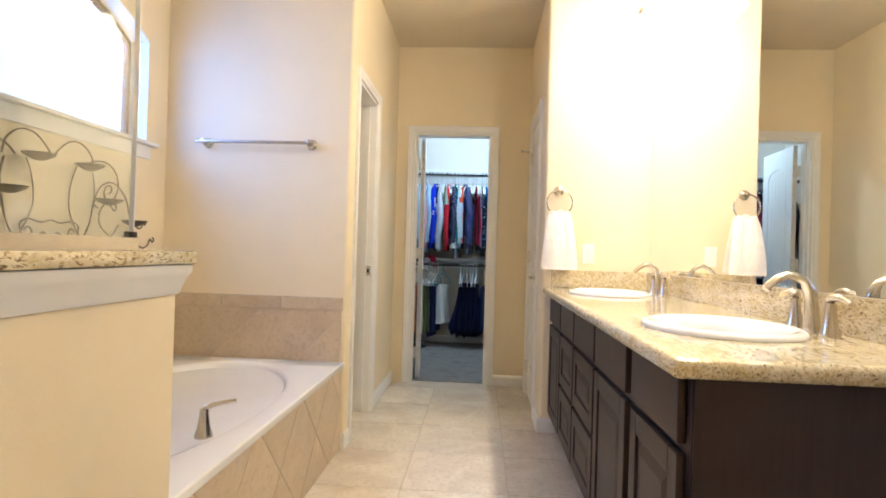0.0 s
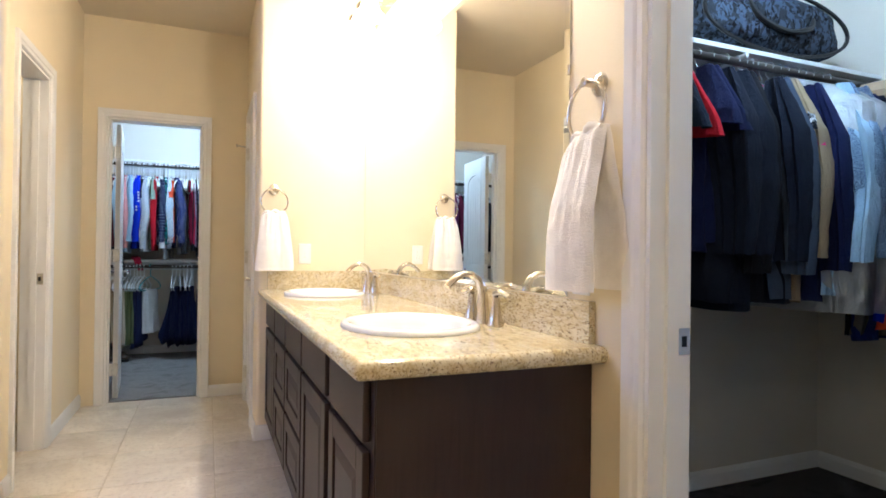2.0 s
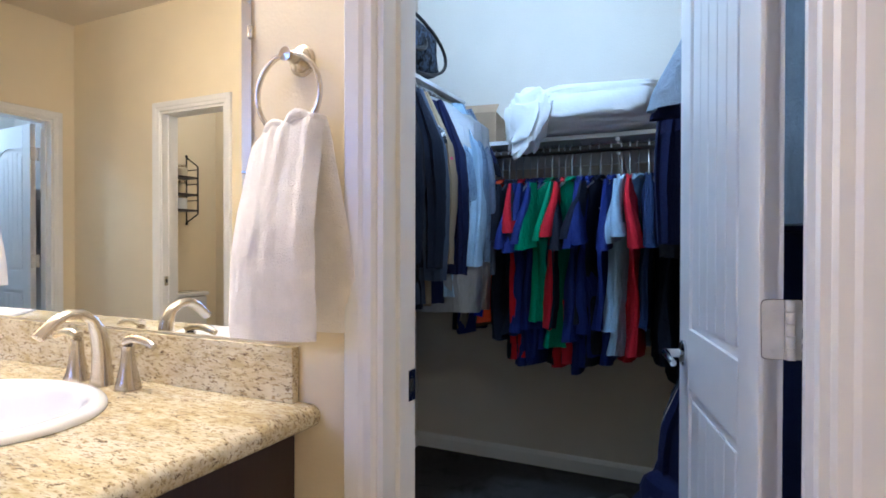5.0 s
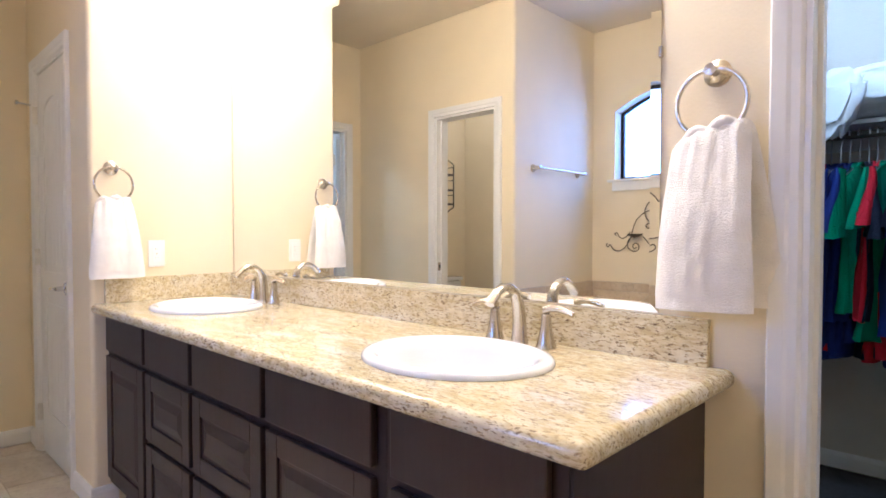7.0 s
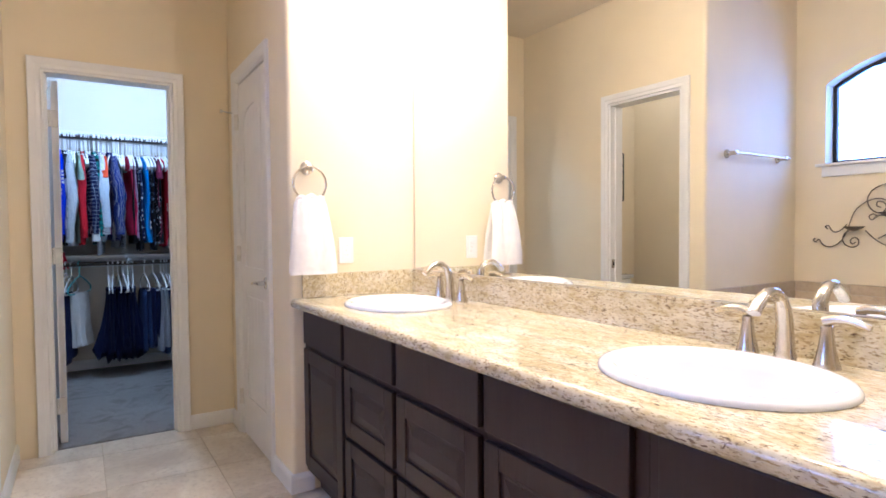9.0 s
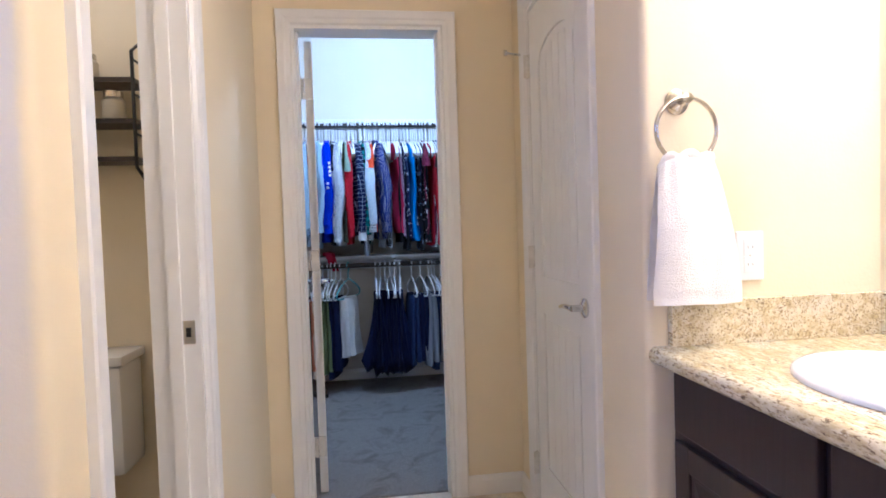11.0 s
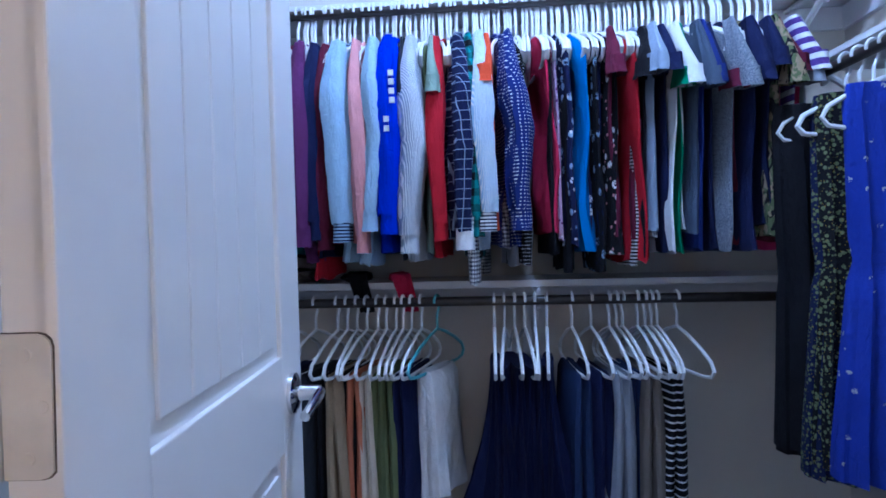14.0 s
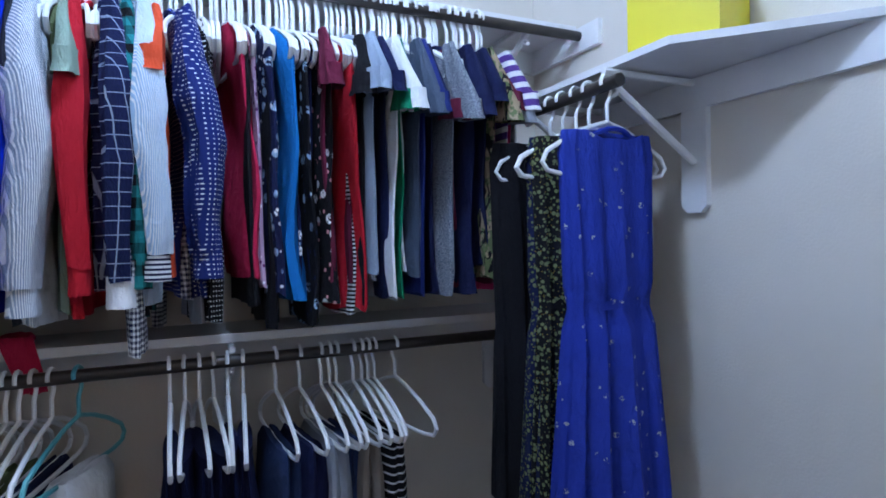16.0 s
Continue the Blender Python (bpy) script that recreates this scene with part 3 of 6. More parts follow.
for y0_, y1_, kind in units:
    cab = thing("vanity_cabinet", "dark espresso-stained vanity cabinet with " + ("stacked raised-panel drawers" if kind == "drawers" else "a raised-panel door"), "cabinet", "vanity cabinets")
    bm = block(VX, VX + 0.02, y0_ + 0.0008, y1_ - 0.0008, 0.10, CB - 0.001)
    slab(bm, VX + 0.0205, XR - 0.003, y0_ + 0.0008, y1_ - 0.0008, 0.10, 0.68)
    part("body", bm, WOOD, cab)
    part("toe_kick", block(VX + 0.06, VX + 0.08, y0_ + 0.001, y1_ - 0.001, 0.002, 0.10), WOOD, cab)
    a, b = y0_ + (0.030 if y0_ < 2.0 else 0.013), y1_ - (0.030 if y1_ < 2.0 or y1_ > 3.5 else 0.013)
    rows = [("drawer_front", 0.680, 0.820, False)]
    rows += [("drawer_front", 0.412, 0.658, True), ("drawer_front", 0.135, 0.392, True)] if kind == "drawers" else [("cabinet_door", 0.135, 0.658, True)]
    for nm, z0, z1, rz in rows:
        cabinet_front(nm, cab, a, b, z0, z1, rz)
part_end = single("end_panel", block(VX + 0.002, XR - 0.004, VY0 - 0.006, VY0 - 0.001, 0.003, CB - 0.001), WOOD, "dark stained plain end panel of the vanity", "panel")

# granite counter with a rounded edge, cut for two oval basins
CX0, CY0 = 0.272, 1.420
SINKS = ((0.552, 1.926), (0.552, 3.298))
SA, SB = 0.196, 0.236                                 # half sizes of a basin across and along


def counter():
    bm = bmesh.new()
    # top sheet as strips round the two ovals
    n = 40
    tops = []
    splits = [CY0, 2.60, YR - 0.001]
    for (sx, sy), ya, yb in zip(SINKS, splits, splits[1:]):
        xa, xb = CX0, XR - 0.001
        outer, inner = [], []
        for i in range(n):
            t = 2 * math.pi * i / n
            c, s_ = math.cos(t), math.sin(t)
            inner.append((sx + (SA - 0.012) * c, sy + (SB - 0.012) * s_))
            kx = ((xb - sx) if c > 0 else (sx - xa)) / max(1e-6, abs(c))
            ky = ((yb - sy) if s_ > 0 else (sy - ya)) / max(1e-6, abs(s_))
            k = min(kx, ky)
            outer.append((sx + k * c, sy + k * s_))
        # put the nearest ray onto each corner
        for cx, cy in ((xa, ya), (xb, ya), (xb, yb), (xa, yb)):
            j = min(range(n), key=lambda q: (outer[q][0] - cx) ** 2 + (outer[q][1] - cy) ** 2)
            outer[j] = (cx, cy)
        tops.append((outer, inner))
    for outer, inner in tops:
        ot = [bm.verts.new((*p, CT)) for p in outer]
        it = [bm.verts.new((*p, CT)) for p in inner]
        ib = [bm.verts.new((*p, CB)) for p in inner]
        ob_ = [bm.verts.new((*p, CB)) for p in outer]
        for i in range(n):
            j = (i + 1) % n
            bm.faces.new((ot[i], ot[j], it[j], it[i]))
            bm.faces.new((it[i], it[j], ib[j], ib[i]))
            bm.faces.new((ib[i], ib[j], ob_[j], ob_[i]))
    # rounded nosing along the front and the free end
    r = (CT - CB) / 2
    prof = [(0.0, CT)] + [(r * math.cos(radians(a)), (CT + CB) / 2 + r * math.sin(radians(a))) for a in range(80, -81, -16)] + [(0.0, CB)]
    corner = [(CX0, CY0 + 0.0, 180 + 90 * i / 6) for i in range(7)]
    rings = [[(CX0 - o, YR - 0.001, z) for o, z in prof]]
    for cx, cy, ang in corner:
        ca, sa = math.cos(radians(ang)), math.sin(radians(ang))
        rings.append([(cx + o * ca, cy + o * sa, z) for o, z in prof])
    rings.append([(XR - 0.001, CY0 - o, z) for o, z in prof])
    rows = [[bm.verts.new(p) for p in ring] for ring in rings]
    for a, b in zip(rows, rows[1:]):
        for i in range(len(prof) - 1):
            bm.faces.new((a[i], a[i + 1], b[i + 1], b[i]))
    bm.faces.new(rows[-1])
    bmesh.ops.remove_doubles(bm, verts=bm.verts, dist=0.0004)
    bmesh.ops.recalc_face_normals(bm, faces=bm.faces)
    return bm


single("granite_counter", counter(), GRANITE, "polished beige and brown speckled granite vanity counter", "counter", smooth=True)
single("backsplash", block(XR - 0.021, XR - 0.001, CY0 + 0.03, YR - 0.022, CT + 0.0005, 0.982, bevel=0.0015), GRANITE, "speckled granite backsplash strip under the mirror", "backsplash")
single("side_splash", block(CX0 + 0.03, XR - 0.001, YR - 0.021, YR - 0.001, CT + 0.0005, 0.982, bevel=0.0015), GRANITE, "speckled granite side splash against the return wall", "backsplash")


def basin(sx, sy):
    s = thing("sink_basin", "white porcelain oval drop-in basin set in granite", "sink", "vanity basins", (sx, sy, CT))
    prof = [(1.0, 0.001), (1.002, 0.005), (0.992, 0.0105), (0.968, 0.0150), (0.93, 0.0170), (0.885, 0.0160), (0.845, 0.0105), (0.815, 0.0), (0.795, -0.018), (0.765, -0.055), (0.68, -0.10), (0.45, -0.135), (0.16, -0.148), (0.10, -0.15)]
    n = 48
    rings = [[((SA + 0.012) * f * math.cos(2 * math.pi * i / n), (SB + 0.012) * f * math.sin(2 * math.pi * i / n), h) for i in range(n)] for f, h in prof]
    bm = bmesh.new()
    loft(bm, rings, False)
    part("bowl", bm, PORCELAIN, s, "", True)
    bm = bmesh.new()
    lathe(bm, [(0.0, -0.151), (0.027, -0.151), (0.027, -0.146), (0.018, -0.147), (0.0, -0.147)])
    part("drain", bm, CHROME, s, "metal drain ring", True)
    return s


def faucet(sx, sy):
    """Widespread tap: a tall arched spout and two lever handles on flared bases."""
    x = 0.798
    f = thing("faucet", "brushed nickel widespread faucet with arched spout and two levers", "faucet", "vanity faucets", (x, sy, CT))
    base = [(0.0, 0.0), (0.0265, 0.0), (0.0265, 0.005), (0.0225, 0.018), (0.0165, 0.045), (0.0125, 0.078), (0.0130, 0.090), (0.0, 0.093)]
    bm = bmesh.new()
    path = [(0, 0, 0.0), (0, 0, 0.03), (-0.002, 0, 0.08), (-0.008, 0, 0.115), (-0.022, 0, 0.142), (-0.045, 0, 0.157), (-0.072, 0, 0.159), (-0.097, 0, 0.147), (-0.117, 0, 0.129), (-0.128, 0, 0.118)]
    rings = []
    for i, p in enumerate(path):
        q = Vector(path[min(i + 1, len(path) - 1)]) - Vector(path[max(i - 1, 0)])
        q.normalize()
        nrm = Vector((q.z, 0, -q.x))
        wide = (0.0245, 0.0205, 0.0180, 0.0168, 0.0160, 0.0155, 0.0152, 0.0150, 0.0150, 0.0152)[i]
        flat = wide * (1.0 if i < 4 else 0.72)
        rings.append([Vector(p) + nrm * (flat * math.cos(2 * math.pi * k / 16)) + Vector((0, wide * math.sin(2 * math.pi * k / 16), 0)) for k in range(16)])
    loft(bm, rings)
    part("spout", bm, NICKEL, f, "", True)
    for s in (-1, 1):
        bm = bmesh.new()
        lathe(bm, base, Matrix.Translation((0.0, s * 0.085, 0)), 20)
        h = part("handle", bm, NICKEL, f, "", True)
        bm = bmesh.new()
        tube(bm, [(0, s * 0.08, 0.098), (0, s * 0.10, 0.106), (0, s * 0.125, 0.106), (0, s * 0.15, 0.100), (0, s * 0.165, 0.094)], 0.0098, 10, taper=lambda q: 1.2 - 0.5 * q)
        part("lever", bm, NICKEL, h, "", True)
    return f


for s in SINKS:
    basin(*s)
    faucet(s[0], s[1] - 0.01)


# mirror, with a bevelled border
def vanity_mirror():
    ya, yb, za, zb = 1.567, YR - 0.023, 0.985, 2.08
    b, x = 0.024, XR - 0.002
    bm = bmesh.new()
    loft(bm, [[(x, ya, za), (x, yb, za), (x, yb, zb), (x, ya, zb)], [(x - 0.003, ya, za), (x - 0.003, yb, za), (x - 0.003, yb, zb), (x - 0.003, ya, zb)],
              [(x - 0.0042, ya + b, za + b), (x - 0.0042, yb - b, za + b), (x - 0.0042, yb - b, zb - b), (x - 0.0042, ya + b, zb - b)]])
    mi = thing("wall_mirror", "large frameless mirror with ground edges above the vanity", "mirror")
    part("glass", bm, MIRROR, mi)
    part("clip", block(x - 0.009, x - 0.001, 1.561, 1.572, 1.585, 1.612, bevel=0.003), NICKEL, mi, "small metal mirror clip")


vanity_mirror()


def light_bar(ys, label):
    lb = thing("vanity_light", label, "light fixture", "vanity lights")
    yc = sum(ys) / len(ys)
    part("back_plate", block(XR - 0.025, XR - 0.001, yc - 0.27, yc + 0.27, 2.39, 2.49, bevel=0.006), NICKEL, lb)
    for y in ys:
        bm = bmesh.new()
        tube(bm, [(XR - 0.02, y, 2.44), (0.80, y, 2.455), (0.74, y, 2.445), (0.72, y, 2.42)], 0.008, 10)
        lathe(bm, [(0, 0), (0.026, 0), (0.026, 0.03), (0.012, 0.045), (0, 0.045)], Matrix.Translation((0.72, y, 2.39)), 16)
        part("arm", bm, NICKEL, lb, "", True)
        n = 32
        prof = [(0.026, 2.39), (0.034, 2.375), (0.043, 2.35), (0.052, 2.32), (0.064, 2.295), (0.078, 2.28)]
        rings = []
        for r, z in prof:
            k = (r - 0.026) / 0.052
            rings.append([(0.72 + r * (1 + 0.05 * k * math.cos(8 * 2 * math.pi * i / n)) * math.cos(2 * math.pi * i / n), y + r * (1 + 0.05 * k * math.cos(8 * 2 * math.pi * i / n)) * math.sin(2 * math.pi * i / n),
                           z + 0.006 * k * math.cos(8 * 2 * math.pi * i / n)) for i in range(n)])
        bm = bmesh.new()
        loft(bm, rings, False)
        sh = part("shade", bm, SHADE_GLASS, lb, "lit white scalloped glass shade", True)
        sh.visible_shadow = False


light_bar(SHADE_Y_FAR, "brushed nickel three-light vanity bar with scalloped glass shades")
light_bar(SHADE_Y_NEAR, "brushed nickel three-light vanity bar with scalloped glass shades")


# ---- towels and fittings ----
def towel_ring(m, towel_label, seed, top_w, bottom_w, length, drop, rise, peek):
    """Ring on a wall whose outward way is local -y; local x along the wall. A hand towel is drawn through it:
    rise lifts its one shoulder along the ring, peek is how far the back layer shows beside the front one."""
    r = thing("towel_ring", "brushed nickel towel ring on a round rose", "towel ring", "towel rings")
    r.matrix_world = m
    bm = bmesh.new()
    lathe(bm, [(0, 0), (0.030, 0), (0.030, 0.004), (0.024, 0.007), (0.024, 0.011), (0.018, 0.014), (0.011, 0.02), (0.010, 0.045), (0.013, 0.052), (0, 0.054)], Euler((radians(90), 0, 0)).to_matrix().to_4x4(), 24)
    part("rose", bm, NICKEL, r, "", True)
    bm = bmesh.new()
    R = drop / 2
    tube(bm, [(R * math.sin(2 * math.pi * i / 40), -0.043, 0.002 - R + R * math.cos(2 * math.pi * i / 40)) for i in range(40)], 0.0052, 10, True)
    part("ring", bm, NICKEL, r, "", True)
    t = tagged(new("hand_towel"), towel_label, "towel", "hand towels")
    t.matrix_world = m
    z_top = -drop + 0.022
    cols, rows_ = 44, 40
    for nm, out, cut, side in (("front_fold", 1.0, 0.0, 0.10 * peek), ("back_fold", 0.0, 0.006, peek)):
        rings = []
        for k in range(rows_):
            f = k / (rows_ - 1)
            w = top_w + (bottom_w - top_w) * min(1, f * 1.1) ** 0.8
            swell = (out * (0.020 + 0.030 * math.sin(min(1, f * 1.15) * 1.57)) + 0.004) * (1 + 12 * peek * min(1, 2 * f))
            gather = math.exp(-f * 3.0)
            hem = 0.0022 if 0.925 < f < 0.955 else 0.0
            round_over = 0.014 * math.exp(-f * 26)
            front, back = [], []
            for i in range(cols):
                u = -0.5 + i / (cols - 1)
                fold = gather * (0.0045 * math.sin(u * 15 + seed) + 0.0022 * math.sin(u * 37 + 2 * seed))
                soft = 0.010 * noise.noise(Vector((u * 2.6 + seed * 3, f * 1.6, out))) + 0.0025 * noise.noise(Vector((u * 8, f * 7 + seed, out)))
                nap = 0.0008 * noise.noise(Vector((u * 60, f * 110, seed)))
                lift = gather * (rise * (u + 0.1) + 0.006 * math.sin(u * 17 + seed)) - 0.022 * math.exp(-f * 18) * (abs(u) * 2) ** 5
                z_ = z_top + lift - (length - cut) * f + 0.004 * f * noise.noise(Vector((u * 3, seed, 1.0 + out)))
                edge = max(0.15, 1 - (abs(u) * 2) ** 8)
                curl = out * 0.016 * (abs(u) * 2) ** 4
                x = u * w + side * min(1, f * 1.4) ** 0.7
                y = -0.034 + 0.018 * (1 - out) * min(1, 2 * f) - swell + round_over * out + fold + soft + curl
                thick = (0.0058 - hem) * edge
                front.append((x, y - thick + nap, z_))
                back.append((x, y + thick, z_))
            rings.append(front + list(reversed(back)))
        bm = bmesh.new()
        loft(bm, rings)
        part(nm, bm, TERRY, t, "", True)
    bm = bmesh.new()
    line = []
    for i in range(17):
        u = -0.46 + 0.92 * i / 16
        line.append((u * top_w, -0.046 - 0.004 * math.sin(u * 19 + seed), z_top - 0.006 + rise * (u + 0.1) + 0.006 * math.sin(u * 17 + seed) - 0.022 * (abs(u) * 2) ** 5))
    tube(bm, line, 0.0125, 12, taper=lambda q: 0.45 + 0.55 * math.sin(math.pi * min(1, max(0, q))) ** 0.5)
    part("saddle", bm, TERRY, t, "fold over the ring", True)


towel_ring(pose(0.333, YR, 1.456), "white terry hand towel hanging from the far towel ring", 1, 0.138, 0.212, 0.343, 0.15, 0.006, 0.012)
towel_ring(pose(XR, 1.441, 1.525, 0, 0, -90), "white terry hand towel on the ring by the wardrobe door", 5, 0.154, 0.200, 0.390, 0.146, 0.040, 0.034)


def wall_plate(m, rockers, label):
    p = thing("wall_plate", label, "outlet")
    p.matrix_world = m
    part("plate", block(-0.036, 0.036, -0.006, 0, -0.060, 0.060, bevel=0.003), WHITE, p)
    for z in rockers:
        part("socket", block(-0.017, 0.017, -0.0072, -0.005, z - 0.0195, z + 0.0195, bevel=0.0008), PLASTIC_WHITE, p)
        for dx in (-0.006, 0.006):
            part("slot", block(dx - 0.0005, dx + 0.0005, -0.0075, -0.0068, z - 0.003, z + 0.003), BLACK, p, "dark socket slot")
    part("screw", block(-0.002, 0.002, -0.0075, -0.005, -0.002, 0.002), NICKEL, p)


wall_plate(pose(0.516, YR, 1.084), (0.021, -0.021), "white duplex outlet plate above the side splash")
wall_plate(pose(XR, 1.508, 1.055, 0, 0, -90), (0.021, -0.021), "white duplex outlet plate behind the hand towel")

# towel bar over the tub
tb = thing("towel_bar", "brushed nickel towel bar on two round posts", "towel bar", at=(0, YT, 1.622))
bm = bmesh.new()
tube(bm, [(-1.66, -0.062, 0), (-1.36, -0.062, 0), (-1.035, -0.062, 0)], 0.009, 12)
part("bar", bm, NICKEL, tb, "", True)
for bx in (-1.622, -1.048):
    bm = bmesh.new()
    lathe(bm, [(0, 0), (0.028, 0), (0.028, 0.005), (0.021, 0.009), (0.015, 0.02), (0.012, 0.05), (0.016, 0.056), (0.016, 0.068), (0, 0.072)], Matrix.Translation((bx, 0, 0)) @ Euler((radians(90), 0, 0)).to_matrix().to_4x4(), 20)
    part("post", bm, NICKEL, tb, "", True)

# ---- tub ----
TX, TY0, TZ = -0.848, 1.395, 0.468


def tub():
    t = thing("bathtub", "white acrylic drop-in oval soaking tub with a wide rim", "bathtub")
    bm = bmesh.new()
    ax, bx_, ya, yb = XW + 0.012, TX + 0.012, TY0 + 0.002, YT - 0.012
    cx, cy = (ax + bx_) / 2 - 0.005, (ya + yb) / 2
    ra, rb = 0.432, 0.845
    n = 56

    def sq(t_, hx, hy):
        c, s_ = math.cos(t_), math.sin(t_)
        k = min(hx / max(1e-6, abs(c)), hy / max(1e-6, abs(s_)))
        return k * c, k * s_
    hx, hy = (bx_ - ax) / 2, (yb - ya) / 2
    ox, oy = (ax + bx_) / 2, (ya + yb) / 2
    angs = [2 * math.pi * i / n for i in range(n)]
    corner = math.atan2(hy, hx)
    for c in (corner, math.pi - corner, math.pi + corner, 2 * math.pi - corner):
        j = min(range(n), key=lambda q: abs(angs[q] - c))
        angs[j] = c

    def rect(inset, z):
        return [(ox + sq(a, hx - inset, hy - inset)[0], oy + sq(a, hx - inset, hy - inset)[1], z) for a in angs]

    def oval(f, z):
        return [(cx + ra * f * math.cos(a), cy + rb * f * math.sin(a), z) for a in angs]
    rings = [rect(0.012, TZ - 0.03), rect(0, TZ - 0.028), rect(0, TZ - 0.006), rect(0.006, TZ), oval(1.03, TZ), oval(1.005, TZ - 0.003), oval(0.985, TZ - 0.016), oval(0.95, TZ - 0.13), oval(0.86, TZ - 0.30), oval(0.72, TZ - 0.38), oval(0.3, TZ - 0.40)]
    loft(bm, rings)
    part("shell", bm, ACRYLIC, t, "", True)
    bm = bmesh.new()
    lathe(bm, [(0, 0), (0.028, 0), (0.028, 0.006), (0.020, 0.03), (0.014, 0.075), (0.014, 0.088), (0, 0.09)], Matrix.Translation((-0.978, 2.00, TZ)), 20)
    h = part("tap_handle", bm, NICKEL, t, "brushed nickel tub tap lever", True)
    bm = bmesh.new()
    tube(bm, [(-0.978, 2.00, TZ + 0.088), (-0.958, 2.015, TZ + 0.098), (-0.923, 2.035, TZ + 0.103), (-0.898, 2.05, TZ + 0.106)], 0.009, 10, taper=lambda q: 1.1 - 0.4 * q)
    part("lever", bm, NICKEL, h, "", True)


tub()
apron = structure("tub_apron", block(TX - 0.08, TX - 0.005, TY0, YT - 0.001, 0, TZ - 0.032), GROUT, "tub front faced with tan diagonal tiles")
splash_back = structure("tub_splash_end", block(XW + 0.012, -0.862, YT - 0.013, YT, TZ, 0.807), GROUT, "tan tile band on the towel bar wall above the tub")
splash_side = structure("tub_splash_side", block(XW, XW + 0.013, TY0, YT - 0.013, TZ, 0.807), GROUT, "tan tile band on the window wall above the tub")


def clip_poly(poly, lo, hi):
    """Clips a polygon of (a, b) to the rectangle lo..hi."""
    for axis in (0, 1):
        for bound, sign in ((lo[axis], 1), (hi[axis], -1)):
            outp = []
            for p, q in zip(poly, poly[1:] + poly[:1]):
                pin, qin = sign * (p[axis] - bound) >= 0, sign * (q[axis] - bound) >= 0
                if pin:
                    outp.append(p)
                if pin != qin:
                    f = (bound - p[axis]) / (q[axis] - p[axis])
                    outp.append((p[0] + f * (q[0] - p[0]), p[1] + f * (q[1] - p[1])))
            poly = outp
            if len(poly) < 3:
                return []
    return poly


def diamond_tiles(parent, axis, lo, hi, at0, at1, size, origin, mat):
    """Diagonal tiles clipped to a rectangle, each a piece of its own."""
    h = size / math.sqrt(2)
    g = h - 0.0028
    k = 0
    for i in range(-20, 21):
        for j in range(-20, 21):
            if (i + j) % 2:
                continue
            c = (origin[0] + i * h, origin[1] + j * h)
            poly = clip_poly([(c[0] - g, c[1]), (c[0], c[1] - g), (c[0] + g, c[1]), (c[0], c[1] + g)], lo, hi)
            if len(poly) < 3 or abs(sum(p[0] * q[1] - q[0] * p[1] for p, q in zip(poly, poly[1:] + poly[:1]))) < 0.0004:
                continue
            clean = [p for q, p in enumerate(poly) if math.dist(p, poly[q - 1]) > 1e-4]
            bm = bmesh.new()
            prism(bm, clean, axis, at0, at1)
            part("tile", bm, mat, parent)


diamond_tiles(apron, "x", (TY0 + 0.002, 0.003), (YT - 0.003, TZ - 0.034), TX - 0.005, TX - 0.002, 0.33, (2.12, 0.23), TUB_TILE)
diamond_tiles(splash_back, "y", (XW + 0.014, TZ + 0.003), (-0.864, 0.739), YT - 0.0155, YT - 0.013, 0.33, (-1.30, 0.50), TUB_TILE)
diamond_tiles(splash_side, "x", (TY0 + 0.002, TZ + 0.003), (YT - 0.017, 0.739), XW + 0.013, XW + 0.0155, 0.33, (2.8, 0.50), TUB_TILE)
for k in range(4):
    a = XW + 0.017 + k * 0.33
    part("tile", block(a, min(a + 0.326, -0.864), YT - 0.017, YT - 0.013, 0.742, 0.805, bevel=0.003), TUB_TILE, splash_back)
for k in range(6):
    a = YT - 0.019 - k * 0.33
    part("tile", block(XW + 0.013, XW + 0.017, max(a - 0.326, TY0), a, 0.743, 0.805, bevel=0.003), TUB_TILE, splash_side)

# ---- shower half wall with granite cap and glass ----
HX, HT, HZ, HE = -0.75, 0.12, 1.030, 1.39
bm = bmesh.new()
slab(bm, HX - HT, HX, -0.2, HE, 0, HZ)
slab(bm, XW, HX - HT, HE - 0.12, HE, 0, HZ)
structure("half_wall", bm, PAINT, "cream painted half wall of the shower")
bm = bmesh.new()
prof = [(0.0, 0.968), (0.004, 0.968), (0.008, 0.976), (0.010, 0.986), (0.018, 1.006), (0.023, 1.014), (0.023, 1.029), (0.0, 1.029)]
loft(bm, [[(HX + o, -0.2, z) for o, z in prof], [(HX + o, HE + o, z) for o, z in prof]])
loft(bm, [[(HX + o, HE + o, z) for o, z in prof], [(XW, HE + o, z) for o, z in prof]])
structure("half_wall_moulding", bm, WHITE, "white crown moulding under the half wall cap", True)
bm = bmesh.new()
slab(bm, HX - HT - 0.02, HX + 0.030, -0.2, HE + 0.030, HZ, HZ + 0.027, bevel=0.006)
slab(bm, XW, HX - HT - 0.021, HE - 0.145, HE + 0.030, HZ, HZ + 0.027, bevel=0.006)
single("half_wall_cap", bm, GRANITE, "speckled granite cap on the shower half wall", "countertop", smooth=True)
gx, gy = HX - 0.06, HE - 0.06
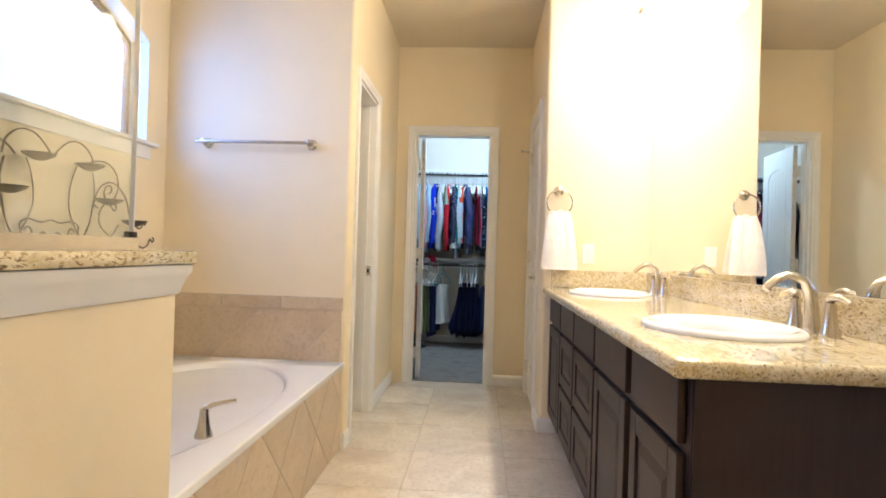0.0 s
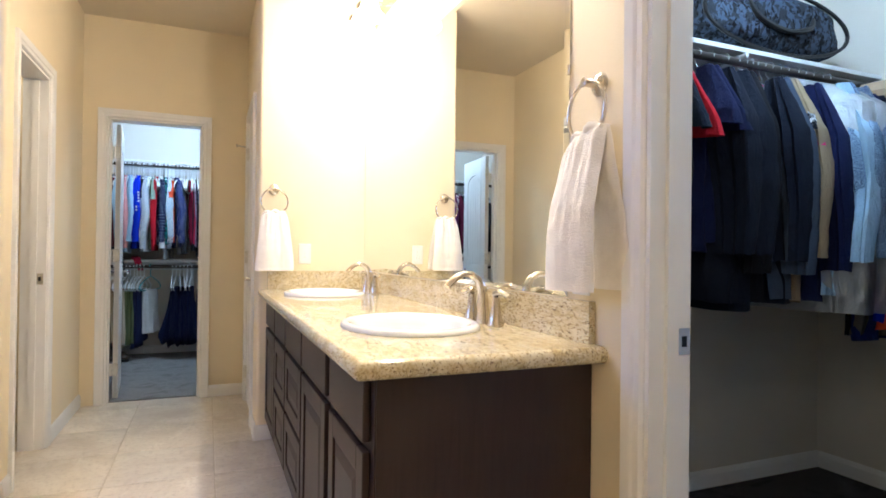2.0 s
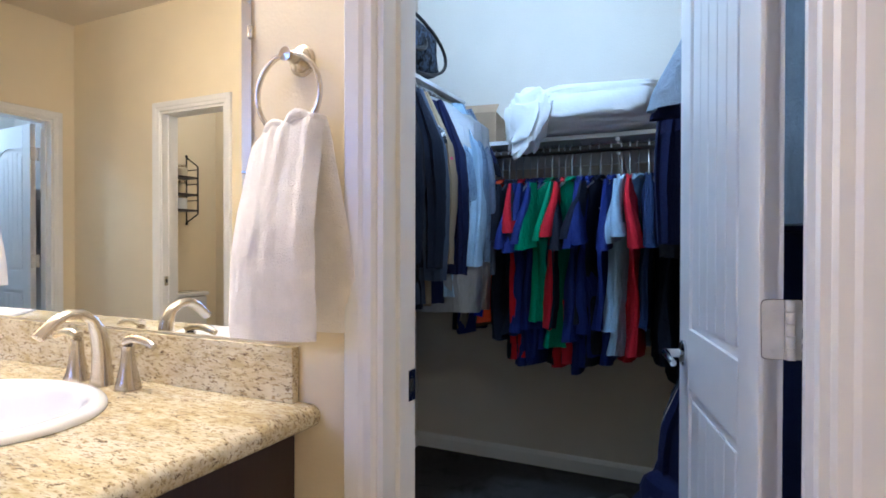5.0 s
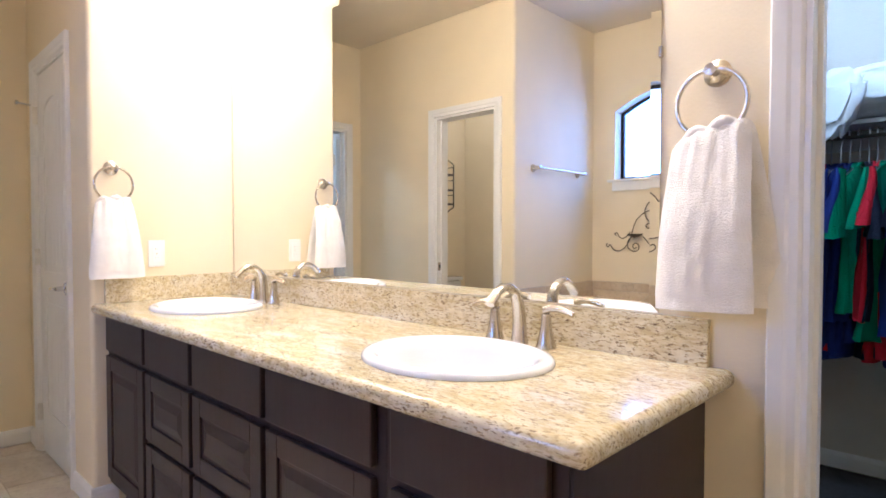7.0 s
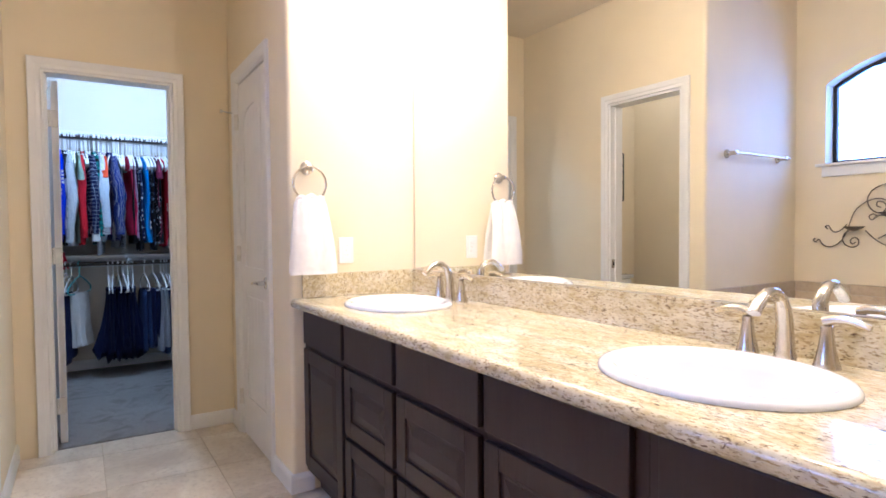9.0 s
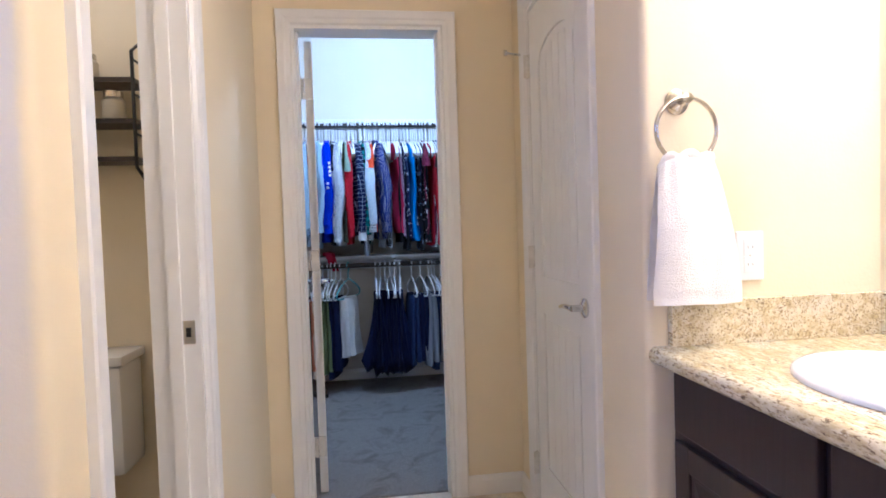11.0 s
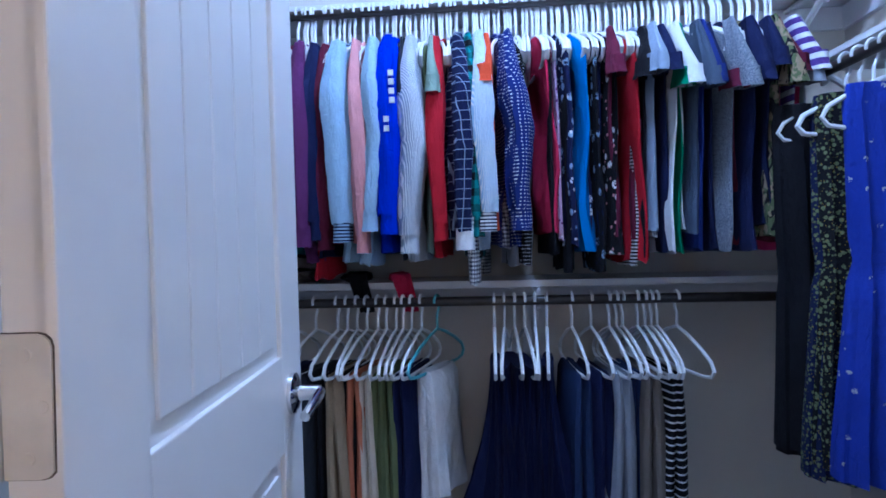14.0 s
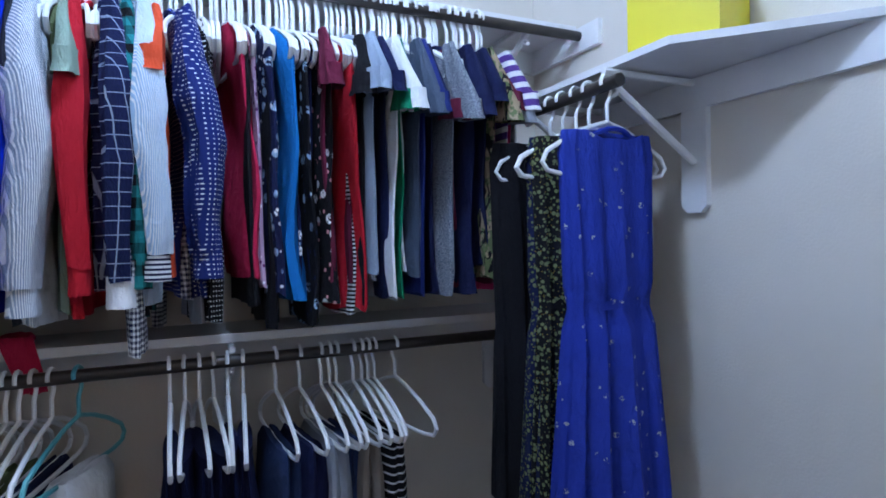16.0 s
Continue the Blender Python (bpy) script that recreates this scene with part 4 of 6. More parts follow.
for nm, a in (("along the walkway", (gx - 0.005, gx + 0.005, 0.25, gy)), ("beside the tub", (XW + 0.002, gx - 0.006, gy - 0.005, gy + 0.005))):
    gp = thing("shower_glass", "clear frameless shower glass panel " + nm, "shower glass", "shower glass")
    part("pane", block(*a, HZ + 0.034, 2.15, bevel=0.0015), CLEAR, gp)
    if a[1] - a[0] < 0.05:
        part("rail", block(gx - 0.011, gx + 0.011, 0.25, gy + 0.008, HZ + 0.0275, HZ + 0.05), NICKEL, gp, "brushed metal bottom channel")
        part("polished_edge", block(gx - 0.005, gx + 0.005, gy, gy + 0.002, HZ + 0.05, 2.15), GLASS_EDGE, gp, "bright polished glass edge")
        part("clamp", block(gx - 0.010, gx + 0.010, gy - 0.010, gy + 0.006, HZ + 0.05, HZ + 0.062, bevel=0.003), BRONZE, gp, "dark corner clamp")
    else:
        part("rail", block(XW + 0.002, gx - 0.012, gy - 0.011, gy + 0.011, HZ + 0.0275, HZ + 0.05), NICKEL, gp, "brushed metal bottom channel")

# ---- window ----
w = thing("window_arched", "arched bronze-framed window, bright with daylight", "window")
tagged(w, kind="structure")
wx = XW - 0.11


def arch_outline(inset, n=20):
    ys = [WY0 + inset + (WY1 - WY0 - 2 * inset) * i / n for i in range(n + 1)]
    return [(WY1 - inset, WZ0 + inset), (WY0 + inset, WZ0 + inset)] + [(y, arch_z(min(max(y, WY0), WY1)) - inset * 1.05) for y in ys]


bm = bmesh.new()
o, i_ = arch_outline(0.0), arch_outline(0.024)
rings = [[(wx - 0.015, *p) for p in o], [(wx + 0.012, *p) for p in o], [(wx + 0.012, *p) for p in i_], [(wx - 0.015, *p) for p in i_]]
rows = [[bm.verts.new(p) for p in r] for r in rings]
for a, b in zip(rows, rows[1:] + rows[:1]):
    for k in range(len(a)):
        bm.faces.new((a[k], a[(k + 1) % len(a)], b[(k + 1) % len(a)], b[k]))
bmesh.ops.recalc_face_normals(bm, faces=bm.faces)
part("window_frame", bm, BRONZE, w, "dark bronze window frame")
bm = bmesh.new()
prism(bm, arch_outline(0.03), "x", wx - 0.003, wx + 0.003)
pane = part("pane", bm, CLEAR, w)
pane.visible_shadow = False
part("window_sill", block(XW - 0.085, XW + 0.045, WY0 - 0.045, WY1 + 0.045, WZ0 - 0.018, WZ0, bevel=0.004), WHITE, w, "white painted sill")
part("apron", block(XW + 0.0005, XW + 0.018, WY0 - 0.015, WY1 + 0.015, WZ0 - 0.085, WZ0 - 0.018, bevel=0.004), WHITE, w, "white painted apron")


# ---- scrolled iron candle holder on the window wall ----
def smooth_path(pts, n=6):
    """A Catmull-Rom line through the points."""
    p = [Vector(pts[0])] + [Vector(q) for q in pts] + [Vector(pts[-1])]
    line = []
    for i in range(1, len(p) - 2):
        for k in range(n):
            t = k / n
            line.append(0.5 * (2 * p[i] + (p[i + 1] - p[i - 1]) * t + (2 * p[i - 1] - 5 * p[i] + 4 * p[i + 1] - p[i + 2]) * t ** 2 + (3 * p[i] - p[i - 1] - 3 * p[i + 1] + p[i + 2]) * t ** 3))
    return line + [p[-2]]


def candle_holder():
    h = thing("candle_holder", "scrolled wrought-iron wall candle holder with shallow cups", "wall decor")
    mid = 2.43
    # half of the pattern: distance out from the middle, and height
    scrolls = [
        [(0.705, 1.10), (0.715, 1.085), (0.70, 1.075), (0.682, 1.09), (0.655, 1.055), (0.61, 1.045), (0.56, 1.075), (0.52, 1.14), (0.50, 1.21), (0.47, 1.28), (0.40, 1.335), (0.33, 1.34), (0.27, 1.30), (0.245, 1.24), (0.27, 1.22)],
        [(0.63, 1.16), (0.645, 1.175), (0.625, 1.18), (0.61, 1.155), (0.585, 1.14), (0.55, 1.155), (0.52, 1.19)],
        [(0.47, 1.075), (0.49, 1.065), (0.50, 1.085), (0.48, 1.105), (0.455, 1.09), (0.46, 1.055), (0.50, 1.045), (0.54, 1.075), (0.535, 1.125), (0.49, 1.165)],
        [(0.36, 1.24), (0.38, 1.25), (0.40, 1.235), (0.385, 1.215), (0.35, 1.24), (0.31, 1.235), (0.28, 1.19), (0.29, 1.14), (0.35, 1.10)],
        [(0.34, 1.29), (0.36, 1.30), (0.355, 1.325), (0.325, 1.32), (0.31, 1.285), (0.34, 1.255), (0.39, 1.28), (0.41, 1.34), (0.38, 1.40), (0.31, 1.43), (0.23, 1.42), (0.18, 1.385)],
        [(0.42, 1.15), (0.36, 1.09), (0.29, 1.05), (0.22, 1.05), (0.15, 1.10), (0.10, 1.18), (0.09, 1.26), (0.11, 1.34), (0.13, 1.38)],
        [(0.23, 1.37), (0.245, 1.30), (0.235, 1.22), (0.21, 1.13), (0.15, 1.06), (0.07, 1.045), (0.02, 1.07), (0.03, 1.10), (0.055, 1.09)],
        [(0.24, 1.38), (0.22, 1.44), (0.16, 1.482), (0.09, 1.48), (0.03, 1.44), (0.0, 1.40)],
        [(0.13, 1.105), (0.11, 1.12), (0.09, 1.10), (0.11, 1.08), (0.14, 1.09), (0.15, 1.13), (0.11, 1.15), (0.05, 1.14), (0.0, 1.15)],
    ]
    for s in (1, -1):
        for line in scrolls:
            bm = bmesh.new()
            tube(bm, smooth_path([(XW + 0.018 + 0.004 * s, mid + s * a, z) for a, z in line]), 0.0037, 6)
            part("scroll", bm, IRON, h, "", True)
        for a, z in ((0.46, 1.165), (0.27, 1.25), (0.14, 1.385)):
            bm = bmesh.new()
            lathe(bm, [(0.0, 0.0), (0.02, 0.004), (0.05, 0.02), (0.058, 0.03), (0.054, 0.03), (0.018, 0.010), (0.0, 0.009)], Matrix.Translation((XW + 0.075, mid + s * a, z - 0.02)), 20)
            part("cup", bm, IRON, h, "shallow iron candle cup", True)


candle_holder()

# ---- toilet room ----
to = thing("toilet", "white porcelain toilet with a lidded tank", "toilet", at=(-1.40, 4.62, 0))
part("tank", block(-0.19, 0.19, -0.20, -0.015, 0.40, 0.76, bevel=0.02), PORCELAIN, to, "", True)
part("tank_lid", block(-0.20, 0.20, -0.21, -0.008, 0.762, 0.795, bevel=0.010), PORCELAIN, to, "", True)
bm = bmesh.new()
prof = [(0.55, 0.004, 0.0), (0.56, 0.10, 0.0), (0.62, 0.22, 0.01), (0.9, 0.34, 0.02), (1.0, 0.39, 0.02), (0.98, 0.40, 0.02)]
loft(bm, [[(0.185 * f * math.cos(2 * math.pi * i / 28), -0.45 + dy + 0.245 * f * math.sin(2 * math.pi * i / 28), z) for i in range(28)] for f, z, dy in prof])
part("bowl", bm, PORCELAIN, to, "", True)
bm = bmesh.new()
loft(bm, [[(0.19 * f * math.cos(2 * math.pi * i / 28), -0.44 + 0.25 * f * math.sin(2 * math.pi * i / 28), z) for i in range(28)] for f, z in ((0.98, 0.402), (1.0, 0.41), (1.0, 0.425), (0.97, 0.435))])
part("seat_lid", bm, PLASTIC_WHITE, to, "", True)

sh = thing("wall_shelf", "black metal three-tier wall shelf over the toilet", "shelf", at=(-1.35, 4.62, 0))
for sx_ in (-0.2, 0.2):
    bm = bmesh.new()
    tube(bm, [(sx_, -0.012, 1.335), (sx_, -0.012, 1.88)], 0.006, 8)
    tube(bm, [(sx_, -0.012, 1.345), (sx_, -0.14, 1.41), (sx_, -0.14, 1.79), (sx_, -0.012, 1.87)], 0.006, 8)
    for z in (1.335, 1.88):
        bmesh.ops.create_uvsphere(bm, u_segments=10, v_segments=8, radius=0.012, matrix=Matrix.Translation((sx_, -0.013, z)))
    for z in (1.52, 1.65, 1.765):
        tube(bm, [(sx_, -0.02, z), (sx_, -0.138, z)], 0.004, 6)
    part("side_frame", bm, BLACK, sh, "", True)
for z in (1.43, 1.555, 1.69):
    part("shelf_board", block(-0.2, 0.2, -0.135, -0.012, z, z + 0.016), ROD, sh)


def jar(m, r, h, mat, label):
    j = thing("jar", label, "jar", "jars on the shelf")
    j.matrix_world = m
    bm = bmesh.new()
    lathe(bm, [(0, 0), (r * 0.9, 0), (r, 0.006), (r, h * 0.7), (r * 0.8, h * 0.78), (r * 0.75, h * 0.8), (0, h * 0.8)], None, 20)
    part("body", bm, mat, j, "", True)
    bm = bmesh.new()
    lathe(bm, [(0, h * 0.8), (r * 0.85, h * 0.8), (r * 0.85, h), (0, h)], None, 20)
    part("lid", bm, NICKEL, j, "metal lid", True)


CANDLE = material("cream_candle", (0.62, 0.55, 0.42), 0.35, vary=0.05)
for i, (xx, zz) in enumerate(((-1.46, 1.706), (-1.32, 1.706), (-1.45, 1.571), (-1.24, 1.571))):
    jar(pose(xx, 4.55, zz), 0.036, 0.09 if i < 2 else 0.10, CANDLE, "small cream candle jar with a metal lid")
bm = bmesh.new()
lathe(bm, [(0, 0), (0.05, 0), (0.052, 0.004), (0.052, 0.085), (0.048, 0.088), (0.02, 0.088), (0.02, 0.07), (0, 0.07)], None, 24)
single("paper_roll", bm, LINEN, "white toilet paper roll standing on the shelf", "toilet paper", smooth=True, m=pose(-1.44, 4.55, 1.446))


# ---- closet fittings ----
def shelf_board(name, bm, label):
    return single(name, bm, SHELF_WHITE, label, "shelf", "closet shelves")


def rod(name, p, q, label="dark stained wooden closet rod"):
    bm = bmesh.new()
    tube(bm, [p, q], 0.017, 14)
    return single(name, bm, ROD, label, "closet rod", "closet rods", True)


def bracket(wall_pt, out, reach, drop, label="white painted shelf and rod bracket"):
    """A plate on the wall, an arm under the shelf and a strut; out is the unit way off the wall."""
    b = thing("shelf_bracket", label, "bracket", "shelf brackets")
    p, o = Vector(wall_pt), Vector(out)
    side = Vector((-o.y, o.x, 0))
    bm = bmesh.new()
    w = 0.042
    pts = [(-w, 0), (w, 0), (w, -drop + 0.02), (w - 0.02, -drop), (-w + 0.02, -drop), (-w, -drop + 0.02)]
    loft(bm, [[p + side * a + Vector((0, 0, z)) for a, z in pts], [p + side * a + o * 0.018 + Vector((0, 0, z)) for a, z in pts]])
    part("wall_plate", bm, SHELF_WHITE, b)
    bm = bmesh.new()
    tube(bm, [p + o * 0.018 + Vector((0, 0, -drop * 0.62)), p + o * reach + Vector((0, 0, -0.035))], 0.011, 8)
    part("strut", bm, SHELF_WHITE, b)
    bm = bmesh.new()
    tube(bm, [p + o * 0.018 + Vector((0, 0, -0.012)), p + o * (reach + 0.02) + Vector((0, 0, -0.012))], 0.010, 8)
    part("arm", bm, SHELF_WHITE, b)
    bm = bmesh.new()
    c = p + o * reach + Vector((0, 0, -0.05))
    tube(bm, [c + side * 0.0 + o * 0.024 * math.cos(a) + Vector((0, 0, 0.024 * math.sin(a))) for a in [math.pi * (0.5 + i / 8) for i in range(9)]], 0.007, 6)
    part("rod_hook", bm, SHELF_WHITE, b)


X0, X1, Y0, Y1 = C1
shelf_board("closet_shelf", block(X0, X1, 6.74, Y1, 1.977, 1.997, bevel=0.002), "white painted upper closet shelf above the hanging shirts")
shelf_board("closet_shelf", block(X0, X1, 6.74, Y1, 0.967, 0.992, bevel=0.002), "white painted lower closet shelf between two rows of clothes")
for z in (1.977, 0.967):
    single("shelf_cleat", block(X0, X1, Y1 - 0.019, Y1, z - 0.085, z - 0.001), SHELF_WHITE, "white painted cleat board under the back shelf", "cleat", "shelf cleats")
    bm = block(X1 - 0.019, X1, 6.60, Y1 - 0.02, z - 0.085, z - 0.001)
    single("shelf_cleat", bm, SHELF_WHITE, "white painted end cleat under the back shelf", "cleat", "shelf cleats")
ROD_Y, ROD_HI, ROD_LO = 6.70, 1.945, 0.925
rod("closet_rod", (X0, ROD_Y, ROD_HI), (X1 - 0.02, ROD_Y, ROD_HI))
rod("closet_rod", (X0, ROD_Y, ROD_LO), (X1 - 0.02, ROD_Y, ROD_LO))
for bx in (-0.19, 0.78):
    bracket((bx, Y1, 1.976), (0, -1, 0), 0.29, 0.30)
    bracket((bx, Y1, 0.966), (0, -1, 0), 0.29, 0.30)
# right-hand shelf with a cut corner
SX = 0.70
bm = bmesh.new()
prism(bm, [(SX, 6.738), (SX, 6.03), (X1 - 0.001, 5.715), (X1 - 0.001, 6.738)], "z", 1.671, 1.690)
shelf_board("closet_shelf", bm, "white painted side shelf with an angled front corner")
single("shelf_cleat", block(X1 - 0.019, X1 - 0.0005, 5.10, 6.59, 1.585, 1.670), SHELF_WHITE, "white painted cleat board along the closet side wall", "cleat", "shelf cleats")
RX = 0.68
rod("closet_rod", (RX, 6.165, 1.625), (RX, 6.66, 1.625))
bracket((X1, 6.215, 1.670), (-1, 0, 0), 0.31, 0.37)
bracket((X1, 6.60, 1.670), (-1, 0, 0), 0.31, 0.37)
bm = bmesh.new()
prism(bm, [(0.705, 6.165), (0.785, 5.965), (0.99, 6.045), (0.91, 6.245)], "z", 1.691, 1.86)
yb = single("gift_box", bm, YELLOW, "bright yellow cardboard box on the side shelf", "box")

U0, U1, V0, V1 = C2
shelf_board("closet_shelf", block(U0, U1, V1 - 0.30, V1, 1.955, 1.975, bevel=0.002), "white painted high shelf over hanging jackets")
shelf_board("closet_shelf", block(U1 - 0.30, U1, V0, V1 - 0.302, 1.660, 1.680, bevel=0.002), "white painted shelf carrying a bagged pillow")
shelf_board("closet_shelf", block(1.65, U1, V0, V0 + 0.36, 2.035, 2.055, bevel=0.002), "white painted high shelf holding a straw hat")
single("shelf_cleat", block(U0, U1 - 0.02, V1 - 0.019, V1, 1.87, 1.954), SHELF_WHITE, "white painted cleat board under the high shelf", "cleat", "shelf cleats")
single("shelf_cleat", block(U1 - 0.019, U1, V0, V1, 1.575, 1.659), SHELF_WHITE, "white painted cleat board under the pillow shelf", "cleat", "shelf cleats")
rod("closet_rod", (U0, V1 - 0.285, 1.915), (U1, V1 - 0.285, 1.915))
rod("closet_rod", (U1 - 0.28, V0, 1.615), (U1 - 0.28, V1 - 0.3, 1.615))
rod("closet_rod", (1.65, V0 + 0.29, 1.985), (U1, V0 + 0.29, 1.985))
rod("closet_rod", (1.65, V0 + 0.29, 0.96), (U1, V0 + 0.29, 0.96))
bracket((2.05, V1, 1.954), (0, -1, 0), 0.29, 0.30)
bracket((U1, 1.13, 1.659), (-1, 0, 0), 0.29, 0.30)

for lx, ly, lab in ((-0.20, 5.88, "lit white glass dome ceiling light in the closet"), (1.77, 1.50, "lit white glass dome ceiling light in the wardrobe")):
    cl = thing("ceiling_light", lab, "ceiling light", "ceiling lights", (lx, ly, CEIL))
    bm = bmesh.new()
    lathe(bm, [(0, -0.001), (0.15, -0.001), (0.15, -0.02), (0.13, -0.025), (0, -0.025)], None, 28)
    part("pan", bm, NICKEL, cl, "", True)
    bm = bmesh.new()
    lathe(bm, [(0.128, -0.025), (0.12, -0.05), (0.09, -0.075), (0.04, -0.088), (0.0, -0.09)], None, 28)
    dome = part("dome", bm, DOME_GLASS, cl, "lit glass dome", True)
    dome.visible_shadow = False


# ---- fabrics ----
COLOURS = {
    "maroon": (0.12, 0.015, 0.038), "plum": (0.115, 0.028, 0.11), "indigo": (0.016, 0.028, 0.15), "teal": (0.02, 0.24, 0.25), "white": (0.74, 0.75, 0.77), "navy": (0.011, 0.015, 0.055),
    "sky": (0.33, 0.48, 0.66), "pink": (0.68, 0.30, 0.31), "pale": (0.36, 0.53, 0.68), "royal": (0.006, 0.028, 0.50), "steel": (0.27, 0.33, 0.42),
    "sage": (0.24, 0.33, 0.27), "red": (0.46, 0.015, 0.028), "black": (0.010, 0.010, 0.013), "crimson": (0.52, 0.022, 0.075), "azure": (0.012, 0.16, 0.46),
    "mauve": (0.42, 0.28, 0.40), "gray": (0.30, 0.32, 0.36), "olive": (0.12, 0.15, 0.07), "orange": (0.66, 0.08, 0.03), "cream": (0.60, 0.52, 0.42),
    "tan": (0.33, 0.25, 0.16), "coral": (0.50, 0.17, 0.09), "moss": (0.16, 0.19, 0.09), "denim": (0.024, 0.042, 0.11), "cobalt": (0.024, 0.045, 0.33), "charcoal": (0.03, 0.034, 0.042),
    "green": (0.006, 0.20, 0.10), "purple": (0.10, 0.05, 0.24), "hot": (0.75, 0.05, 0.20), "gold": (0.55, 0.40, 0.06), "slate": (0.06, 0.08, 0.12), "taupe": (0.20, 0.17, 0.145), "midnight": (0.010, 0.013, 0.024),
}
FABRICS = {}


def waves(nt, coord, period, lo=0.0, hi=0.12):
    """1 in stripes across a coordinate, with that period in metres."""
    m1 = nt.nodes.new("ShaderNodeMath")
    m1.operation, m1.inputs[1].default_value = "MULTIPLY", 2 * math.pi / period
    m2 = nt.nodes.new("ShaderNodeMath")
    m2.operation = "SINE"
    nt.links.new(coord, m1.inputs[0])
    nt.links.new(m1.outputs[0], m2.inputs[0])
    return steps(nt, m2.outputs[0], lo, hi)


def fabric(key):
    """Cloth by 'pattern ground figure [figure2]', or one plain colour."""
    if key in FABRICS:
        return FABRICS[key]
    w_ = key.split()
    pattern, cols = ("plain", w_) if len(w_) == 1 else (w_[0], w_[1:])
    a = COLOURS[cols[0]]
    b = COLOURS[cols[1]] if len(cols) > 1 else tuple(v * 0.75 for v in a)
    c3 = COLOURS[cols[2]] if len(cols) > 2 else b
    m = material("cloth_" + "_".join(w_), a, 0.92, vary=0, spec=0.12)
    nt = m.node_tree
    vec = mapped(nt)
    sep = nt.nodes.new("ShaderNodeSeparateXYZ")
    nt.links.new(vec, sep.inputs[0])
    add = nt.nodes.new("ShaderNodeMath")
    nt.links.new(sep.outputs[0], add.inputs[0])
    nt.links.new(sep.outputs[1], add.inputs[1])
    s, z = add.outputs[0], sep.outputs[2]
    col = a

    def cells(scale, lo, hi, rand=1.0):
        v = nt.nodes.new("ShaderNodeTexVoronoi")
        v.inputs["Scale"].default_value, v.inputs["Randomness"].default_value = scale, rand
        nt.links.new(vec, v.inputs["Vector"])
        return steps(nt, v.outputs["Distance"], lo, hi)
    if pattern == "plaid":
        col = mixed(nt, waves(nt, s, 0.026, 0.955, 0.985), a, b)
        col = mixed(nt, waves(nt, z, 0.028, 0.955, 0.985), col, b)
    elif pattern == "check":
        half = tuple((p + q) / 2.6 for p, q in zip(a, b))
        sx1, sz1 = waves(nt, s, 0.012), waves(nt, z, 0.012)
        col = mixed(nt, sz1, mixed(nt, sx1, a, half), mixed(nt, sx1, half, b))
    elif pattern == "gingham":
        half = tuple((p + q) / 2.2 for p, q in zip(a, b))
        sx1, sz1 = waves(nt, s, 0.045), waves(nt, z, 0.045)
        col = mixed(nt, sz1, mixed(nt, sx1, a, half), mixed(nt, sx1, half, b))
    elif pattern == "hoop":
        col = mixed(nt, waves(nt, z, 0.034, 0.1, 0.2), a, b)
    elif pattern == "fine":
        col = mixed(nt, waves(nt, z, 0.010, 0.0, 0.2), a, b)
    elif pattern == "pin":
        col = mixed(nt, waves(nt, s, 0.0045, 0.1, 0.4), a, b)
    elif pattern == "dot":
        col = mixed(nt, waves(nt, s, 0.0105, 0.55, 0.68), a, mixed(nt, waves(nt, z, 0.0105, 0.55, 0.68), a, b))
    elif pattern == "line":
        col = mixed(nt, waves(nt, z, 0.024, 0.72, 0.80), a, b)
    elif pattern == "floral":
        big = cells(24, 0.27, 0.31)
        vein = noise_of(nt, vec, 60, 3, 0.6, 1.5)
        col = mixed(nt, big, mixed(nt, steps(nt, vein, 0.42, 0.46), a, b), a)
        col = mixed(nt, cells(40, 0.18, 0.21), c3, col)
    elif pattern == "ditsy":
        col = mixed(nt, cells(48, 0.22, 0.27), b, mixed(nt, cells(36, 0.18, 0.22), c3, a))
    elif pattern == "meadow":
        col = mixed(nt, cells(62, 0.30, 0.36), b, a)
        col = mixed(nt, cells(78, 0.24, 0.30), c3, col)
        col = mixed(nt, cells(95, 0.13, 0.17), tuple(0.55 * q for q in COLOURS["gold"]), col)
    elif pattern == "sprig":
        v = nt.nodes.new("ShaderNodeTexVoronoi")
        v.inputs["Scale"].default_value, v.inputs["Randomness"].default_value = 21, 0.9
        nt.links.new(vec, v.inputs["Vector"])
        near = steps(nt, v.outputs["Distance"], 0.145, 0.165)
        petal = noise_of(nt, vec, 150, 2, 0.5, 0.6)
        col = mixed(nt, near, mixed(nt, steps(nt, petal, 0.50, 0.54), a, tuple(0.6 * q for q in b)), a)
    elif pattern == "camo":
        n1, n2 = noise_of(nt, vec, 26, 3, 0.6, 0.8), noise_of(nt, mapped(nt, (1, 1, 0.6), (0, 0, 40)), 38, 3, 0.6, 1.0)
        col = mixed(nt, steps(nt, n1, 0.47, 0.51), a, b)
        col = mixed(nt, steps(nt, n2, 0.54, 0.57), col, c3)
    elif pattern == "heather":
        col = mixed(nt, steps(nt, noise_of(nt, mapped(nt, (1, 1, 4)), 160, 3), 0.35, 0.65), a, b)
    wear = noise_of(nt, vec, 14, 4, 0.6)
    fac = nt.nodes.new("ShaderNodeMapRange")
    fac.inputs["To Min"].default_value, fac.inputs["To Max"].default_value = 0.82, 1.18
    nt.links.new(wear, fac.inputs["Value"])
    sc = nt.nodes.new("ShaderNodeVectorMath")
    sc.operation = "SCALE"
    if isinstance(col, tuple):
        sc.inputs[0].default_value = col
    else:
        nt.links.new(col, sc.inputs[0])
    nt.links.new(fac.outputs[0], sc.inputs["Scale"])
    nt.links.new(sc.outputs[0], nt.nodes["Principled BSDF"].inputs["Base Color"])
